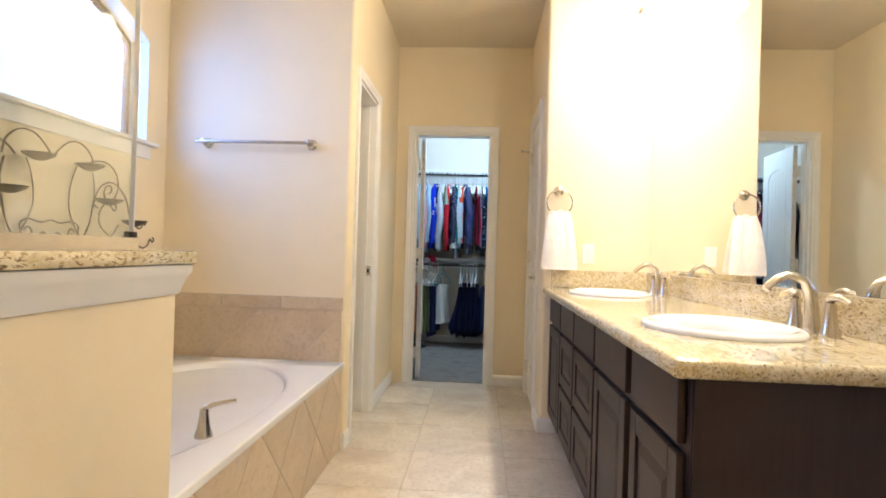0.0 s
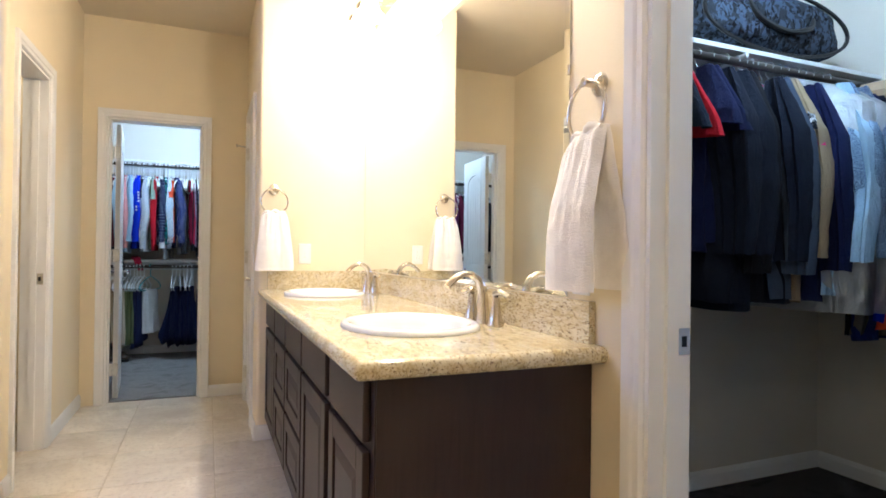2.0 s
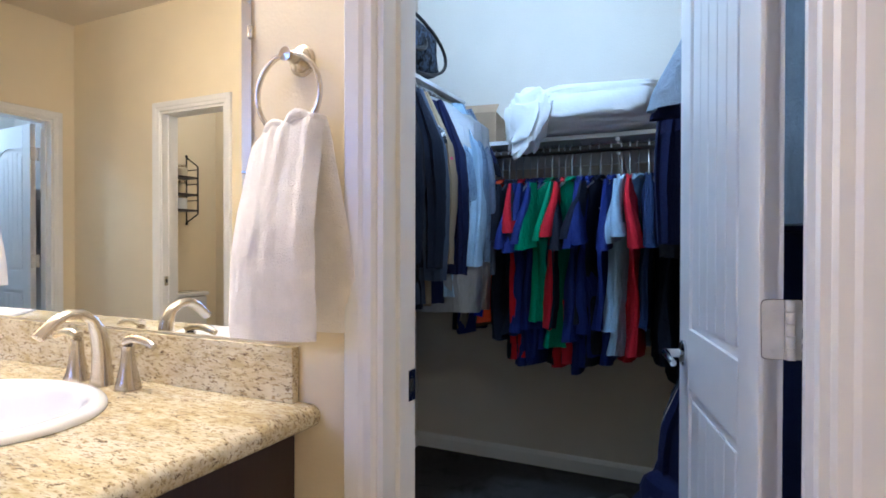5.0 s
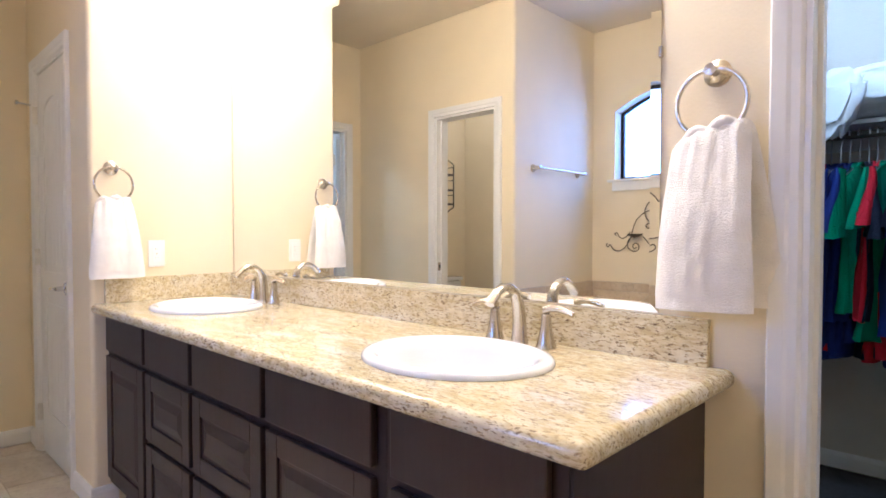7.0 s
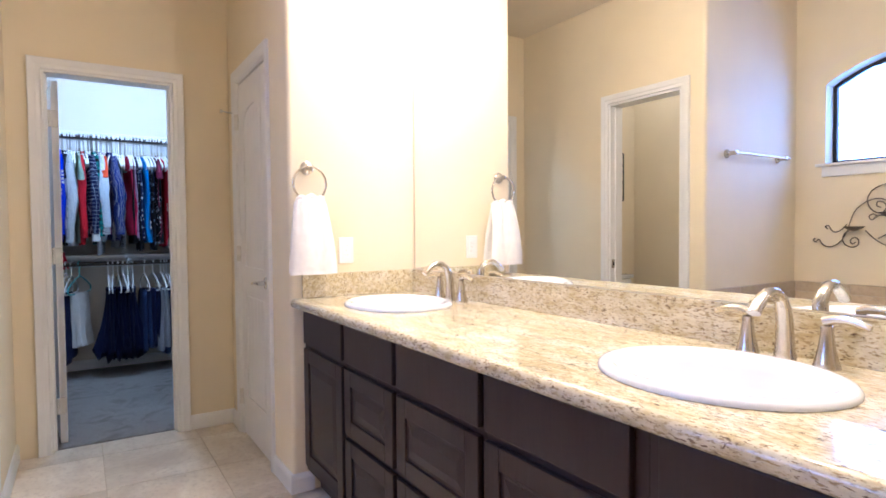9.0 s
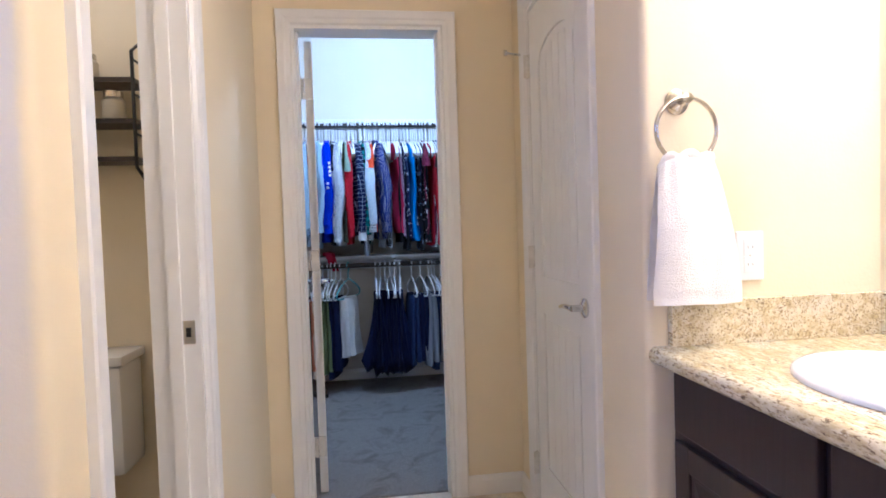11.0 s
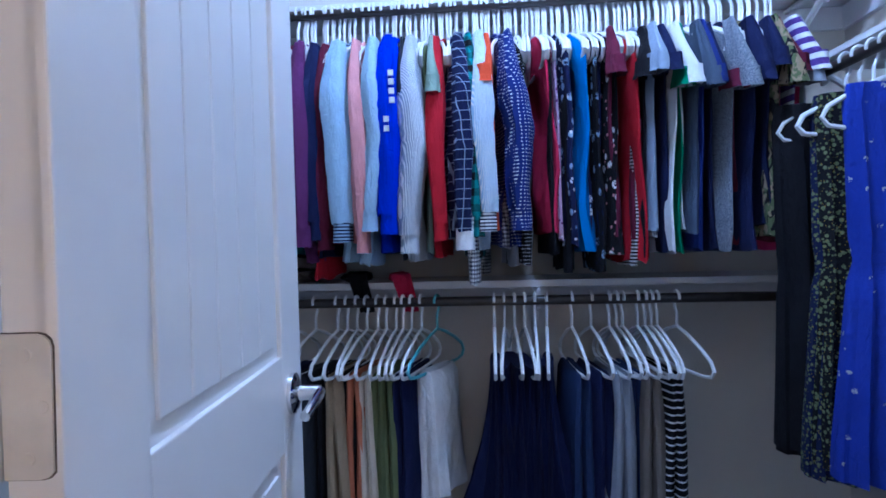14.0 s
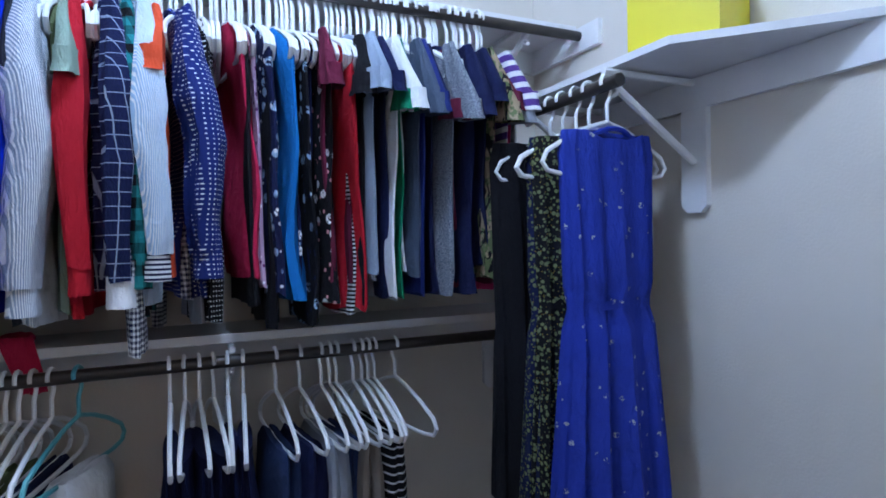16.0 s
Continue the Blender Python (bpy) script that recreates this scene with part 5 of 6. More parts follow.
    bp = nt.nodes.new("ShaderNodeBump")
    bp.inputs["Strength"].default_value, bp.inputs["Distance"].default_value = 1.0, 0.011
    crease = noise_of(nt, mapped(nt, (1, 1, 0.45)), 42, 5, 0.62, 0.5)
    nt.links.new(crease, bp.inputs["Height"])
    nt.links.new(bp.outputs[0], nt.nodes["Principled BSDF"].inputs["Normal"])
    FABRICS[key] = m
    return m


# ---- hangers and clothes: local y across the rod (the front towards -y), x along it, origin at the rod's middle ----
def hanger_mesh(mat, name, r=0.0060, drop=0.0):
    bm = bmesh.new()
    path = [(0, 0.0195 * math.cos(radians(a)), 0.0035 + 0.0205 * math.sin(radians(a))) for a in range(200, -1, -25)]
    tube(bm, path + [(0, 0.012, -0.03), (0, 0.0, -0.05), (0, 0, -0.10 - drop)], r * 0.85, 6)
    tri = [(0, 0, -0.095), (0, -0.06, -0.112), (0, -0.13, -0.142), (0, -0.195, -0.178), (0, -0.21, -0.205), (0, -0.195, -0.225), (0, -0.15, -0.232), (0, 0, -0.234),
           (0, 0.15, -0.232), (0, 0.195, -0.225), (0, 0.21, -0.205), (0, 0.195, -0.178), (0, 0.13, -0.142), (0, 0.06, -0.112)]
    tube(bm, [(x, y, z - drop) for x, y, z in tri], r, 6, True)
    return mesh_of(name, bm, mat, True)


HANGERS = {"long": (hanger_mesh(PLASTIC_WHITE, "hanger", 0.0062, 0.028), "white plastic clothes hanger on the rod"), "white": (hanger_mesh(PLASTIC_WHITE, "hanger"), "white plastic clothes hanger on the rod"), "teal": (hanger_mesh(PLASTIC_TEAL, "hanger"), "teal plastic clothes hanger on the lower rod"),
           "tall": (hanger_mesh(WIRE, "hanger", 0.0042, 0.04), "gray plastic clothes hanger on the rod"), "wire": (hanger_mesh(WIRE, "hanger", 0.0026), "thin wire clothes hanger on the rod")}


def hang(m, kind="white"):
    me, label = HANGERS[kind]
    ob = tagged(new("clothes_hanger", me), label, "hanger", "clothes hangers")
    ob.matrix_world = m
    return ob


RND = random.Random(11)


def soft_lump(dims, seed, n=28, rows=14, rough=0.10):
    """A creased cushion shape of that size, standing on z = 0."""
    bm = bmesh.new()
    bmesh.ops.create_uvsphere(bm, u_segments=n, v_segments=rows, radius=1)
    for v in bm.verts:
        c = v.co
        q = Vector([abs(a) ** 0.62 * math.copysign(1, a) for a in c])
        w = 1 + rough * noise.noise(Vector((c.x * 2.2 + seed, c.y * 2.2, c.z * 2.2))) + rough * 0.35 * noise.noise(Vector((c.x * 3, c.y * 3 + seed, c.z * 11)))
        v.co = Vector((q.x * dims[0] / 2 * w, q.y * dims[1] / 2 * w, q.z * dims[2] / 2 * w + dims[2] / 2))
    low = min(v.co.z for v in bm.verts)
    for v in bm.verts:
        v.co.z = max(v.co.z - low, 0.0)
    return bm




def ring_of(cx, cy, z, hx, hy, n, fold, ph, lean=0.0):
    pts = []
    for i in range(n):
        a = 2 * math.pi * i / n
        c, s_ = math.cos(a), math.sin(a)
        k = 1 + fold * 2.0 * noise.noise(Vector((2.0 * c + ph, 2.0 * s_, z * 2.2))) + fold * 1.3 * noise.noise(Vector((4.6 * c, 4.6 * s_ + ph, z * 4)))
        sq = abs(c) ** 0.7 * math.copysign(1, c), abs(s_) ** 0.8 * math.copysign(1, s_)
        drift = fold * 0.05 * noise.noise(Vector((s_ * 1.7 + ph, z * 4, 3.0)))
        pts.append((cx + lean + hx * k * sq[0] + drift, cy + hy * (1 + 0.10 * fold * noise.noise(Vector((c, s_, z * 8 + ph)))) * sq[1], z + 0.02 * fold * noise.noise(Vector((2 * c, 2 * s_, ph)))))
    return pts


def torso(half, thick, length, rnd, neck=-0.105):
    ph = rnd.random() * 40
    sway = rnd.uniform(-0.014, 0.014)
    levels = [(neck, 0.055, 0.010), (neck - 0.018, 0.09, 0.013), (neck - 0.05, 0.155, 0.016), (neck - 0.085, min(half, 0.20), 0.019), (neck - 0.14, half, thick * 0.8)]
    for f in (0.15, 0.3, 0.45, 0.6, 0.75, 0.88, 1.0):
        levels.append((neck - 0.14 - (length - 0.14) * f, half * (1 - 0.06 * math.sin(3 * f)), thick * (0.62 + 0.85 * f)))
    bm = bmesh.new()
    loft(bm, [ring_of(0, 0, z, hx, hy, 30, 0.12 + 0.55 * i / len(levels), ph, sway * i / 5) for i, (z, hy, hx) in enumerate(levels)])
    return bm


def sleeve(side, half, z0, length, wide, thick, rnd, flare=1.0):
    """side -1: the front sleeve. It starts thin at the hanger's tip and widens as it drops."""
    ph = rnd.random() * 40
    sway = rnd.uniform(-0.030, 0.030)
    bow = rnd.uniform(-0.006, 0.006)
    elbow = rnd.choice((0.0, 0.0, 0.008, 0.022)) * rnd.choice((-1, 1))
    rings = []
    long_ = length > 0.35
    n = 34 if long_ else 12
    top = z0 + 0.035
    for i in range(n):
        f = i / (n - 1)
        if long_:
            y = half - 0.045 + 0.075 * math.sin(min(1, f * 1.3) * 1.57)
            w = wide * (0.45 + 0.75 * min(1, f * 3.2) - 0.55 * max(0, f - 0.3))
            t_ = thick * (0.30 + 0.72 * min(1, f * 2.6) ** 0.8 - 0.62 * max(0, f - 0.45))
            rumple = 0.07 * noise.noise(Vector((ph, f * 9.0, 0.0))) + 0.06 * noise.noise(Vector((f * 24.0, ph, 4.0)))
            w, t_ = w * (1 + 0.5 * rumple), t_ * (1 + rumple)
        else:
            y = half - 0.045 + 0.075 * f
            w = wide * (0.40 + 0.62 * min(1, f * 1.3)) * flare
            t_ = thick * (0.34 + 0.78 * f)
        ring = ring_of(sway * f * f + bow * math.sin(6 * f) + (elbow * max(0, 1 - abs(f - 0.55) * 3.2) if long_ else 0.0), side * y, 0.0, t_, w, 26, 0.36 if long_ else 0.14, ph + 0.3 * f)
        slope = 0.0 if long_ else -0.12 * f
        rings.append([(x, yy, top - (length + 0.035) * f + zz + slope * (abs(yy) - y)) for x, yy, zz in ring])
    last = rings[-1]
    mx, my = sum(q[0] for q in last) / len(last), sum(q[1] for q in last) / len(last)
    for shrink, up in ((0.90, 0.003), (0.80, 0.05)):
        rings.append([(mx + (x - mx) * shrink, my + (yy - my) * shrink, zz + up) for x, yy, zz in last])
    bm = bmesh.new()
    loft(bm, rings)
    return bm


def garment(name, label, category, group, m, cloth, kind, accent=None):
    """kind: long, short, blouse, tank, jacket, dress."""
    rnd = random.Random(RND.random())
    g = thing(name, label, category, group)
    g.matrix_world = m
    mat = fabric(cloth)
    other = fabric(accent) if accent else mat
    spec_ = {"longer": (0.20, 0.014, 0.60), "long": (0.215, 0.020, rnd.uniform(0.64, 0.73)), "short": (0.205, 0.016, rnd.uniform(0.58, 0.68)), "blouse": (0.19, 0.016, rnd.uniform(0.60, 0.72)),
             "tank": (0.18, 0.015, rnd.uniform(0.56, 0.66)), "jacket": (0.25, 0.045, rnd.uniform(0.86, 0.94)), "tee": (0.225, 0.024, rnd.uniform(0.62, 0.76))}[kind]
    half, thick, length = spec_
    part("body", torso(half, thick, length, rnd), mat, g, "", True)
    if kind in ("long", "longer", "jacket"):
        ln = {"long": rnd.uniform(0.50, 0.57), "longer": 0.72, "jacket": rnd.uniform(0.64, 0.72)}[kind]
        for s in (-1, 1):
            q = part("sleeve", sleeve(s, half, -0.165, ln, 0.075 if kind == "jacket" else 0.062, {"long": 0.037, "longer": 0.026, "jacket": 0.052}[kind], rnd), mat, g, "", True)
            bm = bmesh.new()
            low = [v.co for v in q.data.vertices if v.co.z < -0.165 - ln + 0.012]
            mx, my = sum(c.x for c in low) / len(low), sum(c.y for c in low) / len(low)
            loft(bm, [ring_of(mx, my, z, hx_, w, 18, 0.14, 1.0) for z, w, hx_ in ((-0.158 - ln, 0.044, 0.024), (-0.165 - ln - 0.025, 0.045, 0.0255), (-0.165 - ln - 0.055, 0.047, 0.027), (-0.165 - ln - 0.052, 0.041, 0.022), (-0.165 - ln - 0.02, 0.038, 0.019))])
            if kind == "long":
                part("cuff", bm, other, q, "", True)
            else:
                bm.free()
    elif kind in ("short", "tee"):
        for s in (-1, 1):
            part("sleeve", sleeve(s, half + 0.01, -0.16, rnd.uniform(0.11, 0.17) if kind == "short" else rnd.uniform(0.17, 0.27), 0.062 if kind == "short" else 0.074, 0.034 if kind == "short" else 0.028, rnd, 1.1), mat, g, "", True)
    if kind != "blouse" and kind != "tank":
        bm = bmesh.new()
        tube(bm, [(0.012 * math.cos(a), 0.062 * math.sin(a), -0.10 + 0.012 * math.cos(a * 2)) for a in [2 * math.pi * i / 18 for i in range(18)]], 0.0085, 6, True)
        part("collar", bm, other, g, "", True)
    return g


def trousers(name, label, category, group, m, cloth, width=0.15, length=0.5, thick=0.022, pleats=0.2):
    """Folded over the hanger's bar: two hanging layers joined by the fold."""
    rnd = random.Random(RND.random())
    g = thing(name, label, category, group)
    g.matrix_world = m
    for nm, dx, cut in (("front_leg", -0.011, 0.0), ("back_leg", 0.011, rnd.uniform(0.0, 0.06))):
        ph = rnd.random() * 6
        bm = bmesh.new()
        lv = [(-0.226, 0.9, 0.35), (-0.222 - 0.03, 1.0, 0.8), (-0.34, 1.0, 1.0), (-0.46, 0.97, 1.1), (-0.22 - (length - cut) * 0.8, 0.95, 1.2), (-0.22 - (length - cut), 0.96, 1.25)]
        loft(bm, [ring_of(dx, 0.0, z, thick * tz, width * wy, 20, pleats, ph + 0.2 * k, (dx * 0.6) * k / 3) for k, (z, wy, tz) in enumerate(lv)])
        part(nm, bm, fabric(cloth), g, "", True)
    return g


def skirt(label, m, cloth, wide, length):
    rnd = random.Random(RND.random())
    g = thing("skirt", label, "skirt", "skirts on the lower rod")
    g.matrix_world = m
    rings = []
    for k in range(8):
        f = k / 7
        z = -0.215 - length * f
        hx, hy = 0.016 + wide * (0.35 * f + 0.95 * f * f), 0.14 + 0.07 * f
        ring = []
        for i in range(44):
            a = 2 * math.pi * i / 44
            p = 1 + (0.05 + 0.16 * f) * math.sin(11 * a + rnd.random() * 0.3)
            ring.append((hx * p * math.cos(a), hy * p * math.sin(a), z + 0.045 * f * math.sin(11 * a) + 0.03 * f * math.sin(17 * a + m.translation.x * 60)))
        rings.append(ring)
    bm = bmesh.new()
    loft(bm, rings)
    part("pleats", bm, fabric(cloth), g, "", True)
    bm = bmesh.new()
    loft(bm, [[(0.02 * math.cos(2 * math.pi * i / 24), 0.145 * math.sin(2 * math.pi * i / 24), z) for i in range(24)] for z in (-0.205, -0.235)])
    part("waistband", bm, fabric(cloth), g, "", True)
    return g


# upper row: place along the rod, cloth, cut, second cloth
UPPER = [
    (-1.40, "black", "long"), (-1.33, "slate", "long"), (-1.26, "cream", "long"), (-1.19, "navy", "long"), (-1.12, "gray", "long"), (-1.05, "black", "long"),
    (-1.01, "maroon", "long"), (-0.991, "teal", "blouse"), (-0.963, "plum", "long"), (-0.922, "white", "long"), (-0.906, "red", "blouse"), (-0.885, "navy", "long"),
    (-0.865, "maroon", "long"), (-0.828, "heather sky pale", "long", "fine sky navy"), (-0.777, "pink", "long"), (-0.739, "heather pale sky", "long"), (-0.695, "navy", "blouse"),
    (-0.662, "royal", "long"), (-0.623, "charcoal", "long"), (-0.594, "pin steel white", "long"), (-0.558, "olive", "blouse"), (-0.533, "sage", "short"),
    (-0.501, "red", "long"), (-0.472, "plaid navy steel", "long", "white"), (-0.424, "gingham teal black", "long"), (-0.391, "pin sky white", "long", "fine white navy"),
    (-0.382, "check navy white", "longer"), (-0.364, "hoop navy white", "blouse"), (-0.352, "orange", "short", "dot maroon white"), (-0.32, "dot indigo white", "long"),
    (-0.284, "check navy white", "blouse"), (-0.265, "gray", "blouse"), (-0.249, "dot black white", "blouse"), (-0.223, "dot black white", "blouse"), (-0.192, "crimson", "tank"),
    (-0.171, "black", "blouse"), (-0.155, "ditsy mauve plum white", "blouse"), (-0.126, "floral navy sky white", "blouse"), (-0.102, "black", "blouse"),
    (-0.08, "azure", "tank"), (-0.053, "floral navy white sky", "blouse"), (-0.029, "floral black sky navy", "blouse"), (-0.01, "navy", "blouse"), (0.012, "floral black white pink", "blouse"),
    (0.036, "maroon", "short"), (0.061, "red", "blouse"), (0.086, "fine black white", "blouse"), (0.103, "maroon", "blouse"), (0.12, "black", "short"),
    (0.135, "steel", "short"), (0.154, "ditsy white black gray", "blouse"), (0.175, "navy", "short"), (0.199, "white", "short", "orange"), (0.222, "white", "tank"),
    (0.245, "green", "short"), (0.268, "slate", "short"), (0.291, "indigo", "short"), (0.318, "navy", "short"), (0.349, "heather gray slate", "short"),
    (0.377, "maroon", "short"), (0.406, "navy", "short"), (0.432, "black", "short"), (0.463, "camo tan olive black", "short"), (0.487, "navy", "short"),
    (0.516, "maroon", "short"), (0.545, "hoop purple white", "short"), (0.568, "gray", "short"), (0.59, "hot", "tank"),
]
# garments that are drawn forward of their neighbours
PROUD = (-0.963, -0.828, -0.739, -0.662, -0.594, -0.533, -0.472, -0.391, -0.32, -0.249, -0.192, -0.126, -0.08, 0.012, 0.061, 0.135, 0.199, 0.349, 0.406, 0.463)
WORDS = {"longer": "long-sleeved shirt", "long": "long-sleeved shirt", "short": "short-sleeved top", "blouse": "sleeveless blouse", "tank": "tank top", "jacket": "zipped jacket", "tee": "polo shirt"}


def cloth_words(key):
    w_ = key.split()
    names = {"cobalt": "cobalt blue", "pale": "pale blue", "sky": "light blue", "royal": "royal blue", "steel": "steel blue", "hot": "hot pink", "denim": "denim blue", "azure": "bright blue", "slate": "dark slate", "midnight": "blue-black", "moss": "moss green"}
    kinds = {"plaid": "plaid", "check": "small-check", "gingham": "gingham", "hoop": "striped", "fine": "finely striped", "line": "thinly lined", "pin": "pinstriped", "dot": "dotted", "floral": "floral", "ditsy": "small-flowered", "sprig": "sprigged", "meadow": "meadow-flowered", "camo": "camouflage", "heather": "heathered"}
    base = w_[0] if len(w_) == 1 else w_[1]
    return names.get(base, base) + ("" if len(w_) == 1 else " " + kinds[w_[0]])


for row in UPPER:
    px, cloth, kind = row[:3]
    turn = RND.uniform(-5, 5)
    proud = px in PROUD
    m = pose(px, ROD_Y + RND.uniform(-0.01, 0.01), ROD_HI, 0, 0, turn + (6 if proud else 0))
    hang(m, "long")
    m = m @ Matrix.Translation((0, -0.02 if proud else RND.uniform(-0.012, 0.02), -0.028)) @ Matrix.Diagonal(((0.98 if kind == "long" else 1.25 if kind == "tank" else 1.0 if kind == "blouse" else 0.68) if proud else 0.72, 1, 1.03 if kind.startswith("long") else 1.09, 1))
    g = garment("shirt", cloth_words(cloth) + " " + WORDS[kind] + " hanging on the upper rod", "shirt", "shirts on the upper rod", m, cloth, kind, row[3] if len(row) > 3 else None)
    if cloth == "royal":
        front = [q for q in g.children if q.name.startswith("sleeve")][0]
        for k in range(7):
            zt = -0.27 - 0.027 * k
            near = [v.co for v in front.data.vertices if abs(v.co.z - zt) < 0.035]
            tip = min(near, key=lambda c: c.y)
            if k != 4:
                part("letter", block(tip.x - 0.007, tip.x + 0.009, tip.y - 0.003, tip.y + 0.006, zt - 0.008, zt + 0.008), fabric("white"), g, "white printed letter")

LOWER = [
    (-1.30, "black"), (-1.22, "slate"), (-1.14, "black"), (-1.06, "navy"), (-0.98, "charcoal"), (-0.90, "black"), (-0.865, "tan"), (-0.83, "black"), (-0.795, "coral"), (-0.755, "cream"), (-0.725, "moss"), (-0.69, "olive"), (-0.635, "navy"),
    (-0.08, "denim"), (-0.015, "navy"), (0.045, "gray"), (0.09, "denim"), (0.14, "taupe"), (0.205, "line black white"),
]
for px, cloth in LOWER:
    m = pose(px, ROD_Y, ROD_LO, 0, 0, (-9 if px < -0.5 else 5) + RND.uniform(-4, 4))
    hang(m)
    trousers("trousers", cloth_words(cloth) + " trousers folded over a hanger on the lower rod", "trousers", "trousers on the lower rod", m, cloth, RND.uniform(0.12, 0.165), RND.uniform(0.48, 0.58))
m = pose(-0.545, ROD_Y, ROD_LO, 0, 0, -22)
hang(m, "teal")
trousers("trousers", "off-white trousers folded over a teal hanger", "trousers", "trousers on the lower rod", m, "white", 0.105, 0.44, 0.035)
for px, wide in ((-0.345, 0.07), (-0.31, 0.06), (-0.275, 0.06), (-0.24, 0.06), (-0.205, 0.07), (-0.165, 0.065)):
    m = pose(px, ROD_Y, ROD_LO, 0, 0, RND.uniform(-8, 8))
    hang(m)
    skirt("navy pleated skirt hanging from the lower rod", m, "navy", wide, RND.uniform(0.46, 0.52))
for k in range(46):
    hang(pose(-0.98 + 0.0335 * k + RND.uniform(-0.008, 0.008), ROD_Y, ROD_HI, 0, 0, RND.uniform(-10, 10)), "long")
for px, tw in ((-0.60, -12), (-0.665, -8), (0.07, 8), (0.165, 5), (0.185, 7), (0.27, 12)):
    hang(pose(px, ROD_Y, ROD_LO, 0, 0, tw))

# garments slipped onto the lower shelf
for nm, key, dims, at_ in (("scarf", "crimson", (0.07, 0.12, 0.03), (-0.69, 6.80)), ("scarf", "black", (0.10, 0.14, 0.035), (-0.85, 6.81)), ("folded_shirt", "taupe", (0.26, 0.22, 0.05), (-1.15, 6.87))):
    c = thing(nm, cloth_words(key) + " cloth crumpled on the lower closet shelf", "cloth", "", (*at_, 0.993))
    part("folded_cloth", soft_lump(dims, at_[0] * 9, 24, 14, 0.3), fabric(key), c, "", True)
    if nm == "scarf":
        bm = bmesh.new()
        loft(bm, [ring_of(0.01 * k, -dims[1] / 2 + 0.018 - 0.012 * min(k, 2), 0.030 - 0.034 * max(0, k - 1), 0.030 - 0.003 * k, 0.008, 16, 0.35, 5.0) for k in range(6)])
        part("hanging_end", bm, fabric(key), c, "", True)

# things on the closet floor
def shoe(m, mat, label):
    s = thing("shoe", label, "shoe", "shoes on the closet floor")
    s.matrix_world = m
    bm = bmesh.new()
    loft(bm, [[(w * math.cos(a), y + 0.012 * math.sin(a) * 0, 0.03 + h * (math.sin(a) * 0.5 + 0.5)) for a in [2 * math.pi * i / 14 for i in range(14)]]
              for y, w, h in ((-0.14, 0.02, 0.03), (-0.125, 0.036, 0.045), (-0.07, 0.045, 0.055), (0.0, 0.036, 0.075), (0.07, 0.034, 0.095), (0.12, 0.034, 0.09), (0.135, 0.024, 0.075))])
    part("upper", bm, mat, s, "", True)
    bm = bmesh.new()
    prism(bm, [(x * 1.05, y) for x, y in [(0.022, -0.145), (0.044, -0.10), (0.046, -0.04), (0.033, 0.03), (0.036, 0.12), (0.02, 0.14), (-0.02, 0.14), (-0.036, 0.12), (-0.033, 0.03), (-0.046, -0.04), (-0.044, -0.10), (-0.022, -0.145)]], "z", 0.008, 0.032)
    part("sole", bm, BLACK, s, "black rubber sole")


for k, (sx_, sy_, a) in enumerate(((-1.0, 6.72, 12), (-0.90, 6.70, -8), (-0.80, 6.66, 30))):
    shoe(pose(sx_, sy_, 0, 0, 0, a), BROWN_SHOE if k == 2 else LEATHER, "worn dark leather shoe on the closet carpet")

# dresses on the side rod
DRESS_RZ = -90


def dress(label, m, cloth, half_top, half_waist, half_hem, length, waist, seed):
    g = thing("dress", label, "dress", "dresses on the side rod")
    g.matrix_world = m
    top = -0.125
    rings = []
    for k in range(19):
        f = k / 18
        z = top - length * f
        if f < 0.06:
            hy = half_top * (0.93 + 0.07 * min(1, f / 0.04))
        elif z > -waist:
            hy = half_top + (half_waist - half_top) * (f / max(0.01, (waist + top) / length))
        else:
            hy = half_waist + (half_hem - half_waist) * min(1, max(0, (-waist - z) / (length - waist - top * -1 + 0.25)) * 1.15)
        pinch = math.exp(-((z + waist) / 0.03) ** 2)
        hx = (0.030 + 0.045 * f) * (1 - 0.35 * pinch)
        fold = (0.10 + 0.20 * f) * (1 - 0.5 * pinch)
        ring = []
        for i in range(64):
            a = 2 * math.pi * i / 64
            wv = fold * (math.sin(13 * a + seed) + 0.5 * math.sin(21 * a + 2 * seed))
            sq = abs(math.sin(a)) ** 0.8 * math.copysign(1, math.sin(a))
            ring.append((hx * (1 + 1.2 * wv) * math.cos(a), hy * (1 - 0.05 * pinch) * sq, z + (-0.018 * max(0, 1 - (abs(sq) / 0.6) ** 4) if f < 0.06 else 0)))
        rings.append(ring)
    bm = bmesh.new()
    loft(bm, rings)
    part("gown", bm, fabric(cloth), g, "", True)
    bm = bmesh.new()
    tube(bm, [(0.028 * math.cos(a), 0.075 * math.sin(a), top - 0.004 + 0.012 * math.cos(2 * a)) for a in [2 * math.pi * i / 20 for i in range(20)]], 0.007, 6, True)
    part("neckline", bm, fabric(cloth), g, "", True)
    if waist < length:
        bm = bmesh.new()
        loft(bm, [[((0.040 + 0.003 * math.sin(17 * 2 * math.pi * i / 48)) * math.cos(2 * math.pi * i / 48), (half_waist * 0.965) * math.sin(2 * math.pi * i / 48), z) for i in range(48)] for z in (-waist + 0.012, -waist - 0.012)])
        part("waist_gather", bm, fabric(cloth), g, "gathered elastic waist", True)


